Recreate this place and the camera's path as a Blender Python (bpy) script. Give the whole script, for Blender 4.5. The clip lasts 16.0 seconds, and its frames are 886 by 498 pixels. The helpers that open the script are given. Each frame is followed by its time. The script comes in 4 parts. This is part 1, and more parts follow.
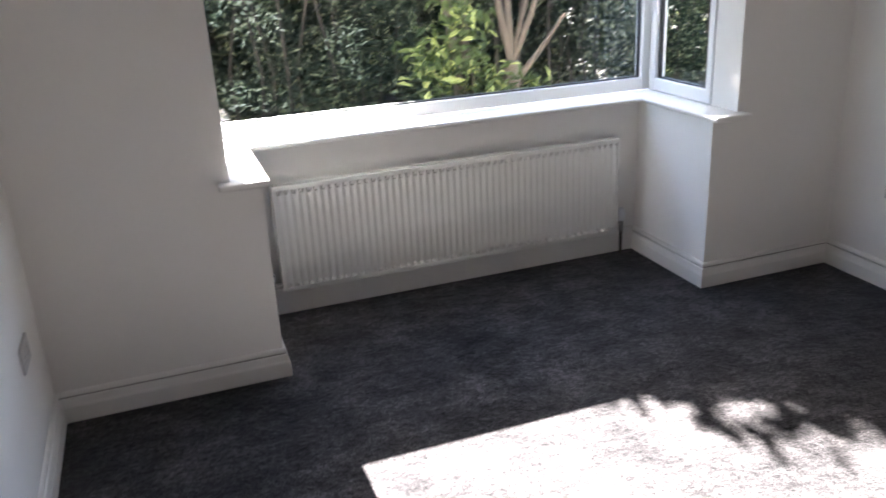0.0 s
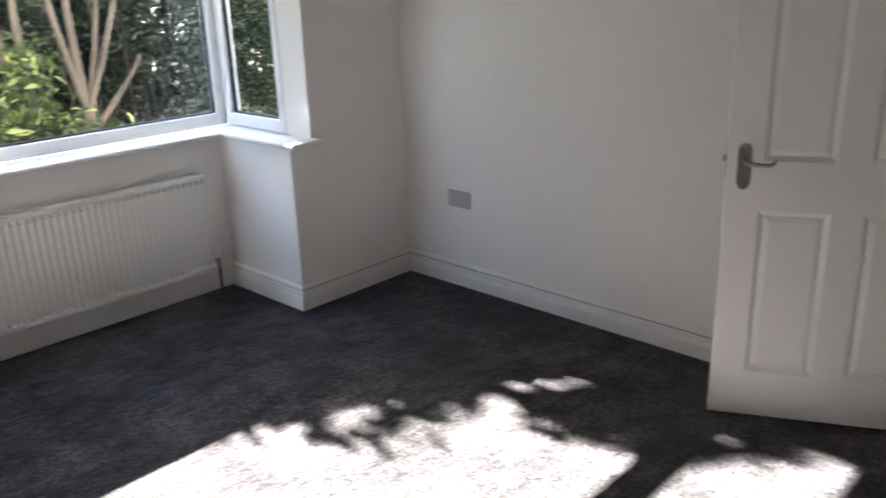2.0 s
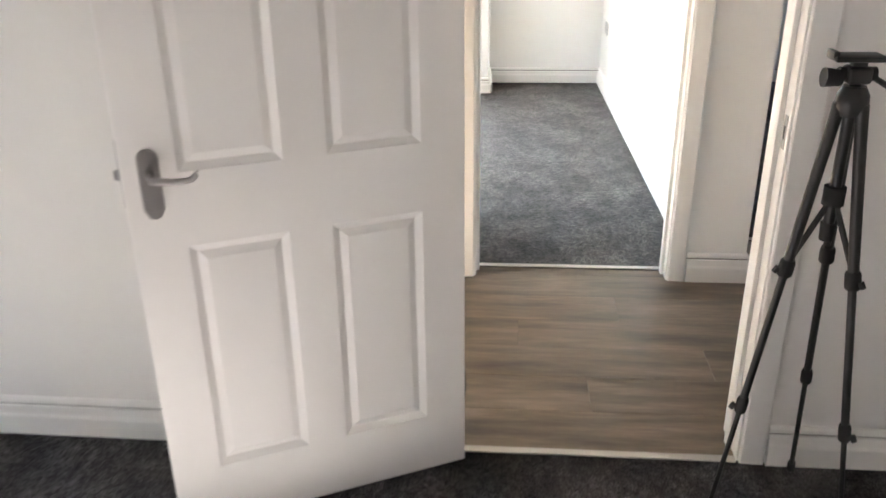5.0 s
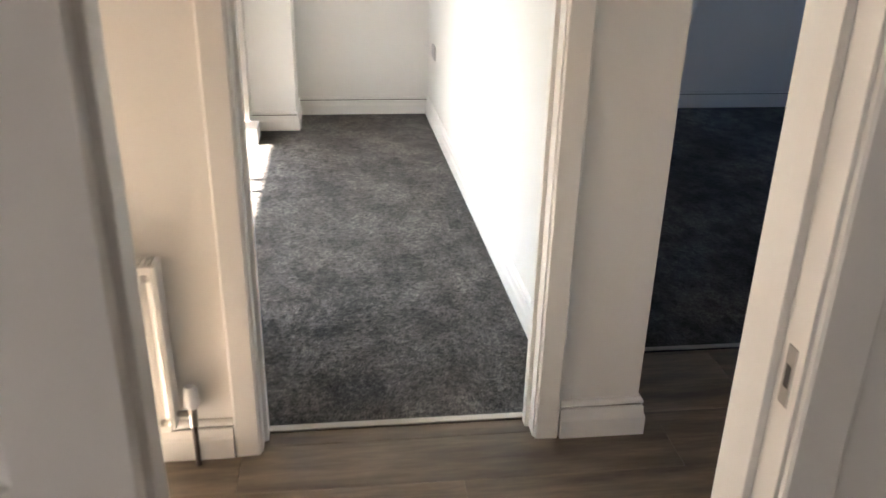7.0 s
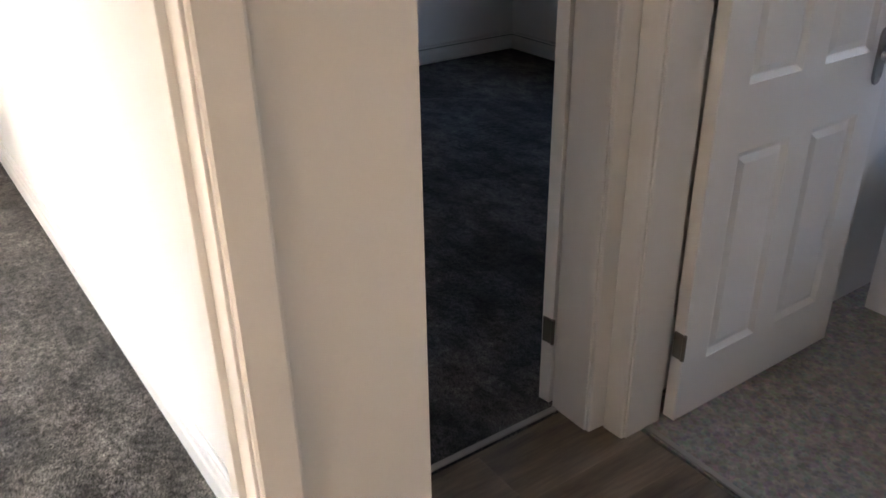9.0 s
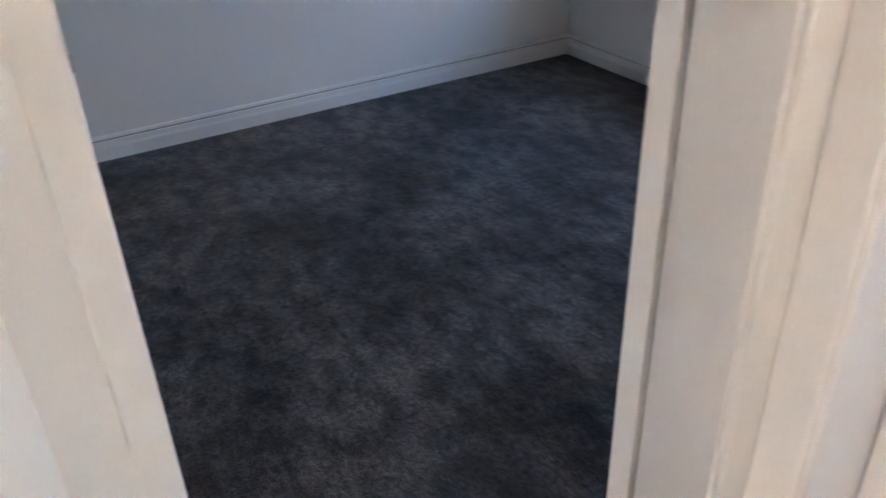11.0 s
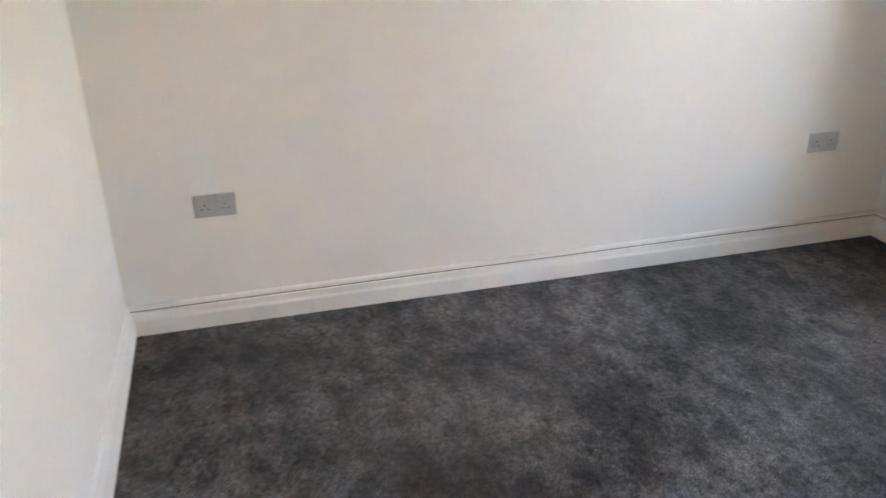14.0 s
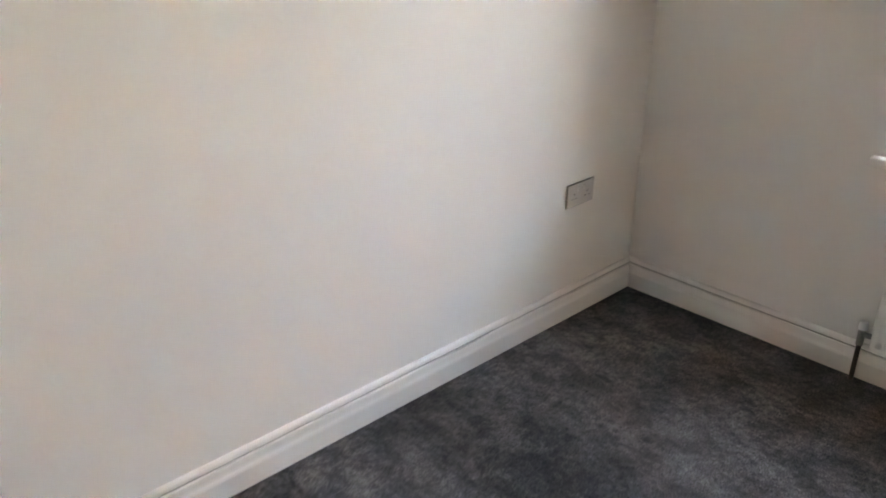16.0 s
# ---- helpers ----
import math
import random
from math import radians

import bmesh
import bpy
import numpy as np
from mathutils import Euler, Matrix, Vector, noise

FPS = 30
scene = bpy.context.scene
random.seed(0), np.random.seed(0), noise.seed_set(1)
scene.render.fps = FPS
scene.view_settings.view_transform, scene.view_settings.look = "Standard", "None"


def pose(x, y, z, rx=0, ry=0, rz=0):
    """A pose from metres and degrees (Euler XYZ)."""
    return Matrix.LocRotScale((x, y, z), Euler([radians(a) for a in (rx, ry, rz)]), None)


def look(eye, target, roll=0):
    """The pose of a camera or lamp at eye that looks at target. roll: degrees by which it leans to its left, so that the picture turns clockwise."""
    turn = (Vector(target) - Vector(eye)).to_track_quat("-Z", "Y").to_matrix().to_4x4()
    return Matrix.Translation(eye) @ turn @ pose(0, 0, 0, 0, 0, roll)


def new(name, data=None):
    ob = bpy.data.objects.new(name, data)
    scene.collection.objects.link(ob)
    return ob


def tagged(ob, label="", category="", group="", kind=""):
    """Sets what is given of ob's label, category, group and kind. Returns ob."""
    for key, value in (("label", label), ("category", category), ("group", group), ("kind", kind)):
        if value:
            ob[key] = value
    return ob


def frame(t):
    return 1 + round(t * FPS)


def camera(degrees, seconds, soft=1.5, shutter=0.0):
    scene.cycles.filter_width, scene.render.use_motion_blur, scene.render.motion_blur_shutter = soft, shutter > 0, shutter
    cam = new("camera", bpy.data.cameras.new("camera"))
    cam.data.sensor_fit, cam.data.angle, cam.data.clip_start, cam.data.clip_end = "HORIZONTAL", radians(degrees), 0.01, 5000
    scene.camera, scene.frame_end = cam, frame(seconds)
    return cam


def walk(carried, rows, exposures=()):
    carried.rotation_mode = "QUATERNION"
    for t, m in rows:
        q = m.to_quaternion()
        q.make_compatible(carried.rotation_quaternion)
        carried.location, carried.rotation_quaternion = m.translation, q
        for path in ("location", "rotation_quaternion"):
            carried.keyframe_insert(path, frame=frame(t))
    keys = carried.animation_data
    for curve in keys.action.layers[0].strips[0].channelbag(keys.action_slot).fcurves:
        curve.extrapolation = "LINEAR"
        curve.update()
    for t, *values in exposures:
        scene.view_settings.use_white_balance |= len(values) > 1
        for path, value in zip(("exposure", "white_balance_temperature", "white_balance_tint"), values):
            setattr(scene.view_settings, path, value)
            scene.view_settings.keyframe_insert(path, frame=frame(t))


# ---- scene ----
cam = camera(56.8, 16.0, soft=1.5, shutter=0.4)
PATH = [
    (0, (-3.021, -2.942, 1.6), (-2.41, -1.173, 0.893), -3.0),
    (0.2, (-3.059, -2.919, 1.591), (-2.35, -1.176, 0.915), -2.9),
    (0.5, (-3.028, -2.951, 1.594), (-2.203, -1.252, 0.935), -2.9),
    (1, (-2.998, -3.014, 1.525), (-1.975, -1.415, 0.895), -2.4),
    (1.5, (-2.978, -3.014, 1.552), (-1.785, -1.544, 0.907), -2.1),
    (2, (-2.915, -3.022, 1.533), (-1.542, -1.716, 0.893), -2.0),
    (2.5, (-2.908, -3.01, 1.518), (-1.367, -1.922, 0.855), -1.4),
    (3, (-2.832, -2.959, 1.485), (-1.188, -2.067, 0.777), -0.6),
    (3.5, (-2.651, -2.89, 1.478), (-0.939, -2.18, 0.727), 0.1),
    (4, (-2.451, -2.811, 1.469), (-0.682, -2.275, 0.704), -0.2),
    (4.3, (-2.288, -2.734, 1.474), (-0.499, -2.307, 0.689), -0.9),
    (4.5, (-2.197, -2.697, 1.479), (-0.393, -2.359, 0.684), -0.8),
    (5, (-1.903, -2.68, 1.45), (-0.077, -2.528, 0.65), -0.7),
    (5.2, (-1.788, -2.684, 1.467), (0.044, -2.574, 0.671), -0.7),
    (7.3, (-0.578, -2.814, 1.444), (1.217, -3.134, 0.621), 0.5),
    (7.5, (-0.451, -2.821, 1.435), (1.324, -3.204, 0.597), -0.4),
    (7.9, (-0.234, -2.845, 1.445), (1.475, -3.407, 0.572), -1.8),
    (8, (-0.195, -2.849, 1.44), (1.493, -3.468, 0.563), -1.8),
    (8.3, (-0.034, -2.912, 1.43), (1.571, -3.706, 0.539), -1.6),
    (8.5, (0.052, -2.964, 1.442), (1.598, -3.861, 0.545), -1.4),
    (8.7, (0.128, -2.999, 1.443), (1.62, -3.984, 0.547), -1.2),
    (10.8, (0.915, -3.576, 1.653), (2.339, -4.532, 0.626), -2.2),
    (11, (0.98, -3.66, 1.606), (2.47, -4.515, 0.582), -2.1),
    (11.3, (1.072, -3.772, 1.531), (2.652, -4.48, 0.53), -1.5),
    (11.5, (1.125, -3.825, 1.556), (2.753, -4.415, 0.554), -1.0),
    (11.7, (1.182, -3.854, 1.584), (2.843, -4.341, 0.582), -0.5),
    (12, (1.223, -3.913, 1.571), (2.921, -4.289, 0.584), -0.7),
    (12.5, (1.283, -4.02, 1.577), (3.014, -4.342, 0.629), 0.6),
    (13, (1.478, -4.055, 1.566), (3.253, -4.377, 0.701), 1.6),
    (13.2, (1.601, -4.031, 1.573), (3.383, -4.363, 0.726), 1.2),
    (13.5, (1.771, -4.031, 1.575), (3.559, -4.381, 0.751), 0.1),
    (14, (2.07, -4.079, 1.555), (3.831, -4.535, 0.724), -1.0),
    (14.5, (2.395, -4.141, 1.58), (4.04, -4.854, 0.694), 1.1),
    (15, (2.724, -4.165, 1.555), (4.255, -5.083, 0.654), 1.0),
    (15.5, (3.096, -4.136, 1.567), (4.471, -5.258, 0.645), 3.0),
    (16, (3.336, -4.331, 1.485), (4.652, -5.588, 0.655), 0.4),
]
EXPOSURES = [(0.0, 4.75, 6200, 15), (1.5, 4.7, 6250, 15), (2.5, 4.9, 6250, 13), (3.5, 5.2, 6300, 12), (5.0, 6.0, 6350, 12), (7.3, 5.25, 6800, 15), (8.7, 5.35, 7200, 19), (10.8, 6.85, 7000, 20), (11.3, 7.5, 6200, 14), (12.0, 8.0, 8900, 21), (12.5, 8.2, 9200, 20), (13.5, 8.3, 9300, 20), (14.5, 8.55, 9300, 19), (15.0, 8.75, 9400, 19), (15.5, 8.6, 9500, 20), (16.0, 8.15, 9800, 21)]
SKY = 0.055
walk(cam, [(t, look(eye, target, roll)) for t, eye, target, roll in PATH], EXPOSURES)

# ---- light ----
SUN_AIM = Vector((0.08, -1.0, -0.656))
world = bpy.data.worlds.new("sky")
scene.world = world
world.use_nodes = True
wn = world.node_tree.nodes
sky = wn.new("ShaderNodeTexSky")
sky.sky_type = "NISHITA"
sky.sun_disc = False
sky.sun_elevation = math.atan2(0.656, math.hypot(0.08, 1.0))
sky.sun_rotation = math.atan2(-0.08, 1.0)
wn["Background"].inputs["Strength"].default_value = SKY
world.node_tree.links.new(sky.outputs[0], wn["Background"].inputs["Color"])
sun = new("sun", bpy.data.lights.new("sun", "SUN"))
sun.data.energy, sun.data.angle, sun.data.color = 5.0, radians(0.5), (1.0, 0.95, 0.88)
sun.rotation_mode = "QUATERNION"
sun.rotation_quaternion = SUN_AIM.to_track_quat("-Z", "Y")
sun.location = (0, 8, 8)


# ---- materials ----
def material(name, color, rough=0.5, metal=0.0, spec=0.5):
    m = bpy.data.materials.new(name)
    m.use_nodes = True
    b = m.node_tree.nodes["Principled BSDF"]
    b.inputs["Base Color"].default_value = (*color, 1)
    b.inputs["Roughness"].default_value = rough
    b.inputs["Metallic"].default_value = metal
    b.inputs["Specular IOR Level"].default_value = spec
    return m


def coords(m, scale=(1, 1, 1)):
    t = m.node_tree
    g = t.nodes.new("ShaderNodeNewGeometry")
    mp = t.nodes.new("ShaderNodeMapping")
    mp.inputs["Scale"].default_value = scale
    t.links.new(g.outputs["Position"], mp.inputs["Vector"])
    return mp.outputs[0]


def noise_of(m, vector, scale, detail=4.0, rough=0.6):
    n = m.node_tree.nodes.new("ShaderNodeTexNoise")
    n.inputs["Scale"].default_value = scale
    n.inputs["Detail"].default_value = detail
    n.inputs["Roughness"].default_value = rough
    m.node_tree.links.new(vector, n.inputs["Vector"])
    return n.outputs["Fac"]


def ramp_of(m, fac, stops):
    r = m.node_tree.nodes.new("ShaderNodeValToRGB")
    els = r.color_ramp.elements
    while len(els) < len(stops):
        els.new(0.5)
    for e, (p, c) in zip(els, stops):
        e.position, e.color = p, (*c, 1)
    m.node_tree.links.new(fac, r.inputs[0])
    return r.outputs[0]


def mixed(m, fac, a, b, kind="MIX"):
    n = m.node_tree.nodes.new("ShaderNodeMix")
    n.data_type, n.blend_type = "RGBA", kind
    n.clamp_result = True
    for sock, v in ((n.inputs[0], fac), (n.inputs[6], a), (n.inputs[7], b)):
        if isinstance(v, bpy.types.NodeSocket):
            m.node_tree.links.new(v, sock)
        else:
            sock.default_value = v if isinstance(v, float) else (*v, 1)
    return n.outputs[2]


def bumped(m, height, strength, distance):
    n = m.node_tree.nodes.new("ShaderNodeBump")
    n.inputs["Strength"].default_value = strength
    n.inputs["Distance"].default_value = distance
    m.node_tree.links.new(height, n.inputs["Height"])
    m.node_tree.links.new(n.outputs[0], m.node_tree.nodes["Principled BSDF"].inputs["Normal"])


def set_input(m, name, socket):
    m.node_tree.links.new(socket, m.node_tree.nodes["Principled BSDF"].inputs[name])


def paint(name, color, rough, grain=220.0, strength=0.08, soil=0.05):
    m = material(name, color, rough)
    v = coords(m)
    dark = tuple(c * (1 - soil) for c in color)
    set_input(m, "Base Color", ramp_of(m, noise_of(m, v, 1.7, 5), [(0.3, dark), (0.7, color)]))
    bumped(m, noise_of(m, v, grain, 3), strength, 0.002)
    return m


WALL = paint("matt_wall_paint", (0.84, 0.82, 0.785), 0.85, 90, 0.06, 0.035)
CEILING = paint("ceiling_paint", (0.82, 0.81, 0.79), 0.9, 60, 0.06)
GLOSS = paint("white_gloss_paint", (0.82, 0.80, 0.765), 0.38, 30, 0.012, 0.03)
DOORPAINT = paint("white_door_paint", (0.88, 0.865, 0.835), 0.42, 160, 0.05, 0.03)
PVC = paint("white_plastic_frame", (0.84, 0.85, 0.86), 0.3, 20, 0.01, 0.02)
RADIATOR = paint("radiator_enamel", (0.80, 0.785, 0.74), 0.35, 40, 0.02, 0.03)
SOCKET = paint("socket_plastic", (0.46, 0.45, 0.435), 0.35, 60, 0.02, 0.05)
SOCKET_DARK = material("socket_slots", (0.05, 0.05, 0.05), 0.6)
CHROME = paint("satin_chrome", (0.40, 0.385, 0.37), 0.3, 300, 0.02, 0.1)
BLACK = paint("black_tripod_metal", (0.022, 0.021, 0.021), 0.38, 200, 0.05, 0.3)
RUBBER = material("black_rubber", (0.018, 0.018, 0.018), 0.75)
SEAL = material("black_window_seal", (0.02, 0.02, 0.022), 0.6)
# dark tone that puts the groove's shade, with some dirt, into the colour
GROOVE = paint("groove_shade_and_dirt", (0.28, 0.255, 0.225), 0.9, 60, 0.1, 0.3)
COPPER = paint("tarnished_pipe", (0.07, 0.05, 0.04), 0.45, 90, 0.05, 0.3)
STRIP = paint("threshold_metal", (0.56, 0.54, 0.50), 0.35, 200, 0.05, 0.2)
for metal in (CHROME, STRIP):
    metal.node_tree.nodes["Principled BSDF"].inputs["Metallic"].default_value = 0.9


def carpet(name, low, high, trodden=0.6, spread=3.4, dents=0.0, nap=1.0):
    m = material(name, low, 0.95, 0.0, 0.1)
    v = coords(m)
    patch = noise_of(m, v, spread, 9 if spread > 3 else 5, 0.72 if spread > 3 else 0.6)
    marks = noise_of(m, coords(m, (1.0, 1.35, 1.0)), 8.5, 4, 0.62)
    tuft = noise_of(m, v, 48.0, 4, 0.8)
    fibre = noise_of(m, v, 190.0, 2, 0.8)
    grey = lambda k: (k, k, k)
    tone = ramp_of(m, patch, [(0.38, low), (0.62, high)])
    tone = mixed(m, trodden, tone, ramp_of(m, marks, [(0.38, grey(0.12)), (0.45, grey(0.3)), (0.50, grey(0.52)), (0.60, grey(0.80))]), "OVERLAY")
    if dents:
        # small pressed spots in the pile
        spot = noise_of(m, coords(m, (1.0, 1.6, 1.0)), 11.0, 2, 0.5)
        tone = mixed(m, dents, tone, ramp_of(m, spot, [(0.27, grey(0.12)), (0.36, grey(0.5))]), "OVERLAY")
    tone = mixed(m, 0.9 * nap, tone, ramp_of(m, tuft, [(0.36, grey(0.1)), (0.64, grey(0.95))]), "OVERLAY")
    tone = mixed(m, nap, tone, ramp_of(m, fibre, [(0.36, grey(0.08)), (0.64, grey(0.98))]), "OVERLAY")
    set_input(m, "Base Color", tone)
    add = m.node_tree.nodes.new("ShaderNodeMath")
    add.operation = "MULTIPLY_ADD"
    add.inputs[1].default_value = 3.0
    m.node_tree.links.new(marks, add.inputs[0])
    m.node_tree.links.new(tuft, add.inputs[2])
    bumped(m, add.outputs[0], 0.9 * nap, 0.006)
    b = m.node_tree.nodes["Principled BSDF"]
    b.inputs["Sheen Weight"].default_value = 0.1
    b.inputs["Sheen Roughness"].default_value = 0.5
    return m


CARPET = carpet("charcoal_carpet", (0.021, 0.019, 0.0195), (0.054, 0.049, 0.049), 0.5, 2.8, 0.3, 1.0)
CARPET_C = carpet("trodden_charcoal_carpet", (0.037, 0.0345, 0.0345), (0.108, 0.100, 0.098), 0.5, 2.0, 0.7, 0.7)
CARPET_B = carpet("grey_carpet", (0.040, 0.036, 0.0325), (0.098, 0.089, 0.080), 0.35)


def laminate():
    m = material("oak_laminate", (0.2, 0.15, 0.1), 0.42)
    t = m.node_tree
    info = t.nodes.new("ShaderNodeObjectInfo")
    tc = t.nodes.new("ShaderNodeNewGeometry")
    off = t.nodes.new("ShaderNodeVectorMath")
    off.operation = "MULTIPLY_ADD"
    comb = t.nodes.new("ShaderNodeCombineXYZ")
    for k in ("X", "Y", "Z"):
        t.links.new(info.outputs["Random"], comb.inputs[k])
    off.inputs[1].default_value = (7, 31, 13)
    t.links.new(comb.outputs[0], off.inputs[0])
    t.links.new(tc.outputs["Position"], off.inputs[2])
    mp = t.nodes.new("ShaderNodeMapping")
    mp.inputs["Scale"].default_value = (6, 0.8, 1)
    t.links.new(off.outputs[0], mp.inputs["Vector"])
    grain = noise_of(m, mp.outputs[0], 2.2, 7, 0.65)
    mp2 = t.nodes.new("ShaderNodeMapping")
    mp2.inputs["Scale"].default_value = (60, 2.5, 1)
    t.links.new(off.outputs[0], mp2.inputs["Vector"])
    fine = noise_of(m, mp2.outputs[0], 3.0, 4, 0.6)
    c = ramp_of(m, grain, [(0.32, (0.075, 0.055, 0.039)), (0.5, (0.165, 0.126, 0.088)), (0.66, (0.26, 0.205, 0.150))])
    c = mixed(m, 0.25, c, ramp_of(m, fine, [(0.35, (0.3, 0.3, 0.3)), (0.65, (0.75, 0.75, 0.75))]), "OVERLAY")
    tint = ramp_of(m, info.outputs["Random"], [(0.0, (0.43, 0.43, 0.43)), (1.0, (0.57, 0.565, 0.56))])
    c = mixed(m, 0.8, c, tint, "OVERLAY")
    set_input(m, "Base Color", c)
    bumped(m, fine, 0.15, 0.001)
    return m


LAMINATE = laminate()


def timber():
    m = material("orange_timber", (0.5, 0.2, 0.06), 0.4)
    g = noise_of(m, coords(m, (30, 30, 1.5)), 2.5, 6, 0.6)
    set_input(m, "Base Color", ramp_of(m, g, [(0.3, (0.36, 0.12, 0.03)), (0.7, (0.62, 0.27, 0.085))]))
    bumped(m, g, 0.2, 0.002)
    return m


TIMBER = timber()


def vinyl():
    m = material("stone_vinyl", (0.25, 0.22, 0.18), 0.45)
    v = coords(m)
    n = m.node_tree.nodes.new("ShaderNodeTexVoronoi")
    n.inputs["Scale"].default_value = 75
    m.node_tree.links.new(v, n.inputs["Vector"])
    c = ramp_of(m, noise_of(m, v, 24, 5, 0.7), [(0.3, (0.22, 0.195, 0.16)), (0.55, (0.36, 0.32, 0.265)), (0.75, (0.55, 0.50, 0.43))])
    c = mixed(m, 0.3, c, n.outputs["Color"], "OVERLAY")
    c2 = mixed(m, 0.6, c, ramp_of(m, n.outputs["Distance"], [(0.0, (0.34, 0.34, 0.34)), (0.5, (0.6, 0.6, 0.6))]), "OVERLAY")
    sat = m.node_tree.nodes.new("ShaderNodeHueSaturation")
    sat.inputs["Saturation"].default_value = 0.55
    m.node_tree.links.new(c2, sat.inputs["Color"])
    set_input(m, "Base Color", sat.outputs[0])
    return m


VINYL = vinyl()


def leaf_material(name, a, b, c):
    m = material(name, b, 0.75)
    t = m.node_tree
    g = t.nodes.new("ShaderNodeNewGeometry")
    set_input(m, "Base Color", ramp_of(m, g.outputs["Random Per Island"], [(0.0, a), (0.72, b), (1.0, c)]))
    bs = t.nodes["Principled BSDF"]
    tr = t.nodes.new("ShaderNodeBsdfTranslucent")
    t.links.new(bs.inputs["Base Color"].links[0].from_socket, tr.inputs["Color"])
    mx = t.nodes.new("ShaderNodeMixShader")
    mx.inputs[0].default_value = 0.4
    t.links.new(bs.outputs[0], mx.inputs[1])
    t.links.new(tr.outputs[0], mx.inputs[2])
    t.links.new(mx.outputs[0], t.nodes["Material Output"].inputs["Surface"])
    return m


HINGE = paint("dull_hinge_metal", (0.17, 0.15, 0.125), 0.42, 200, 0.05, 0.3)
CROWN = leaf_material("mid_green_leaves", (0.03, 0.06, 0.015), (0.06, 0.11, 0.03), (0.10, 0.16, 0.05))
# the ramp's pale end paints sun sparkle onto a few dark leaves
HEDGE = leaf_material("dark_leaves_painted_glints", (0.011, 0.021, 0.009), (0.026, 0.041, 0.016), (0.34, 0.35, 0.19))
# pale colour stands in for bright light showing between hedge leaves
GLINT = leaf_material("leaves_painted_as_light", (0.20, 0.24, 0.12), (0.45, 0.48, 0.32), (0.75, 0.75, 0.58))
# green leaves; the wide dark-to-lime spread paints in sun and shade
BRIGHT = leaf_material("green_leaves_painted_sun", (0.04, 0.06, 0.015), (0.13, 0.16, 0.04), (0.62, 0.62, 0.20))


def translucent():
    m = material("translucent_sheet", (0.7, 0.69, 0.66), 0.6)
    n = m.node_tree
    tr = n.nodes.new("ShaderNodeBsdfTranslucent")
    tr.inputs["Color"].default_value = (0.84, 0.87, 0.92, 1)
    mx = n.nodes.new("ShaderNodeMixShader")
    mx.inputs[0].default_value = 0.85
    n.links.new(n.nodes["Principled BSDF"].outputs[0], mx.inputs[1])
    n.links.new(tr.outputs[0], mx.inputs[2])
    n.links.new(mx.outputs[0], n.nodes["Material Output"].inputs["Surface"])
    return m


CANOPY = translucent()
BARK = paint("pale_bark", (0.18, 0.125, 0.08), 0.8, 30, 0.6, 0.4)
TWIG = paint("brown_twigs", (0.055, 0.036, 0.022), 0.85, 40, 0.5, 0.4)
SOIL = paint("garden_soil", (0.042, 0.034, 0.022), 0.95, 25, 0.8, 0.5)


def glass():
    """Clear float glass: straight view through, mirror gloss growing towards grazing."""
    m = bpy.data.materials.new("window_glass")
    m.use_nodes = True
    t = m.node_tree
    t.nodes.remove(t.nodes["Principled BSDF"])
    clear = t.nodes.new("ShaderNodeBsdfTransparent")
    clear.inputs["Color"].default_value = (0.96, 0.98, 0.97, 1)
    gloss = t.nodes.new("ShaderNodeBsdfGlossy")
    gloss.inputs["Roughness"].default_value = 0.0
    face = t.nodes.new("ShaderNodeLayerWeight")
    face.inputs["Blend"].default_value = 0.5
    power = t.nodes.new("ShaderNodeMath")
    power.operation = "POWER"
    power.inputs[1].default_value = 5.0
    t.links.new(face.outputs["Facing"], power.inputs[0])
    fres = t.nodes.new("ShaderNodeMath")
    fres.operation = "MULTIPLY_ADD"
    fres.inputs[1].default_value, fres.inputs[2].default_value = 0.9, 0.035
    t.links.new(power.outputs[0], fres.inputs[0])
    mx = t.nodes.new("ShaderNodeMixShader")
    t.links.new(fres.outputs[0], mx.inputs[0])
    t.links.new(clear.outputs[0], mx.inputs[1])
    t.links.new(gloss.outputs[0], mx.inputs[2])
    t.links.new(mx.outputs[0], t.nodes["Material Output"].inputs["Surface"])
    return m


GLASS = glass()


# ---- building blocks ----
def prism(bm, poly, z0, z1):
    """A solid with the plan polygon poly (counter-clockwise) from z0 to z1."""
    lo = [bm.verts.new((x, y, z0)) for x, y in poly]
    hi = [bm.verts.new((x, y, z1)) for x, y in poly]
    bm.faces.new(lo[::-1])
    bm.faces.new(hi)
    for i in range(len(poly)):
        j = (i + 1) % len(poly)
        bm.faces.new((lo[i], lo[j], hi[j], hi[i]))


def box(bm, x0, x1, y0, y1, z0, z1):
    prism(bm, [(x0, y0), (x1, y0), (x1, y1), (x0, y1)], z0, z1)


def rounded(bm, x0, x1, y0, y1, z0, z1, r=0.003, seg=2):
    """A box with rounded edges, added to bm."""
    tmp = bmesh.new()
    box(tmp, x0, x1, y0, y1, z0, z1)
    bmesh.ops.bevel(tmp, geom=tmp.edges[:], offset=r, segments=seg, affect="EDGES", profile=0.5)
    me = bpy.data.meshes.new("tmp")
    tmp.to_mesh(me)
    tmp.free()
    bm.from_mesh(me)
    bpy.data.meshes.remove(me)


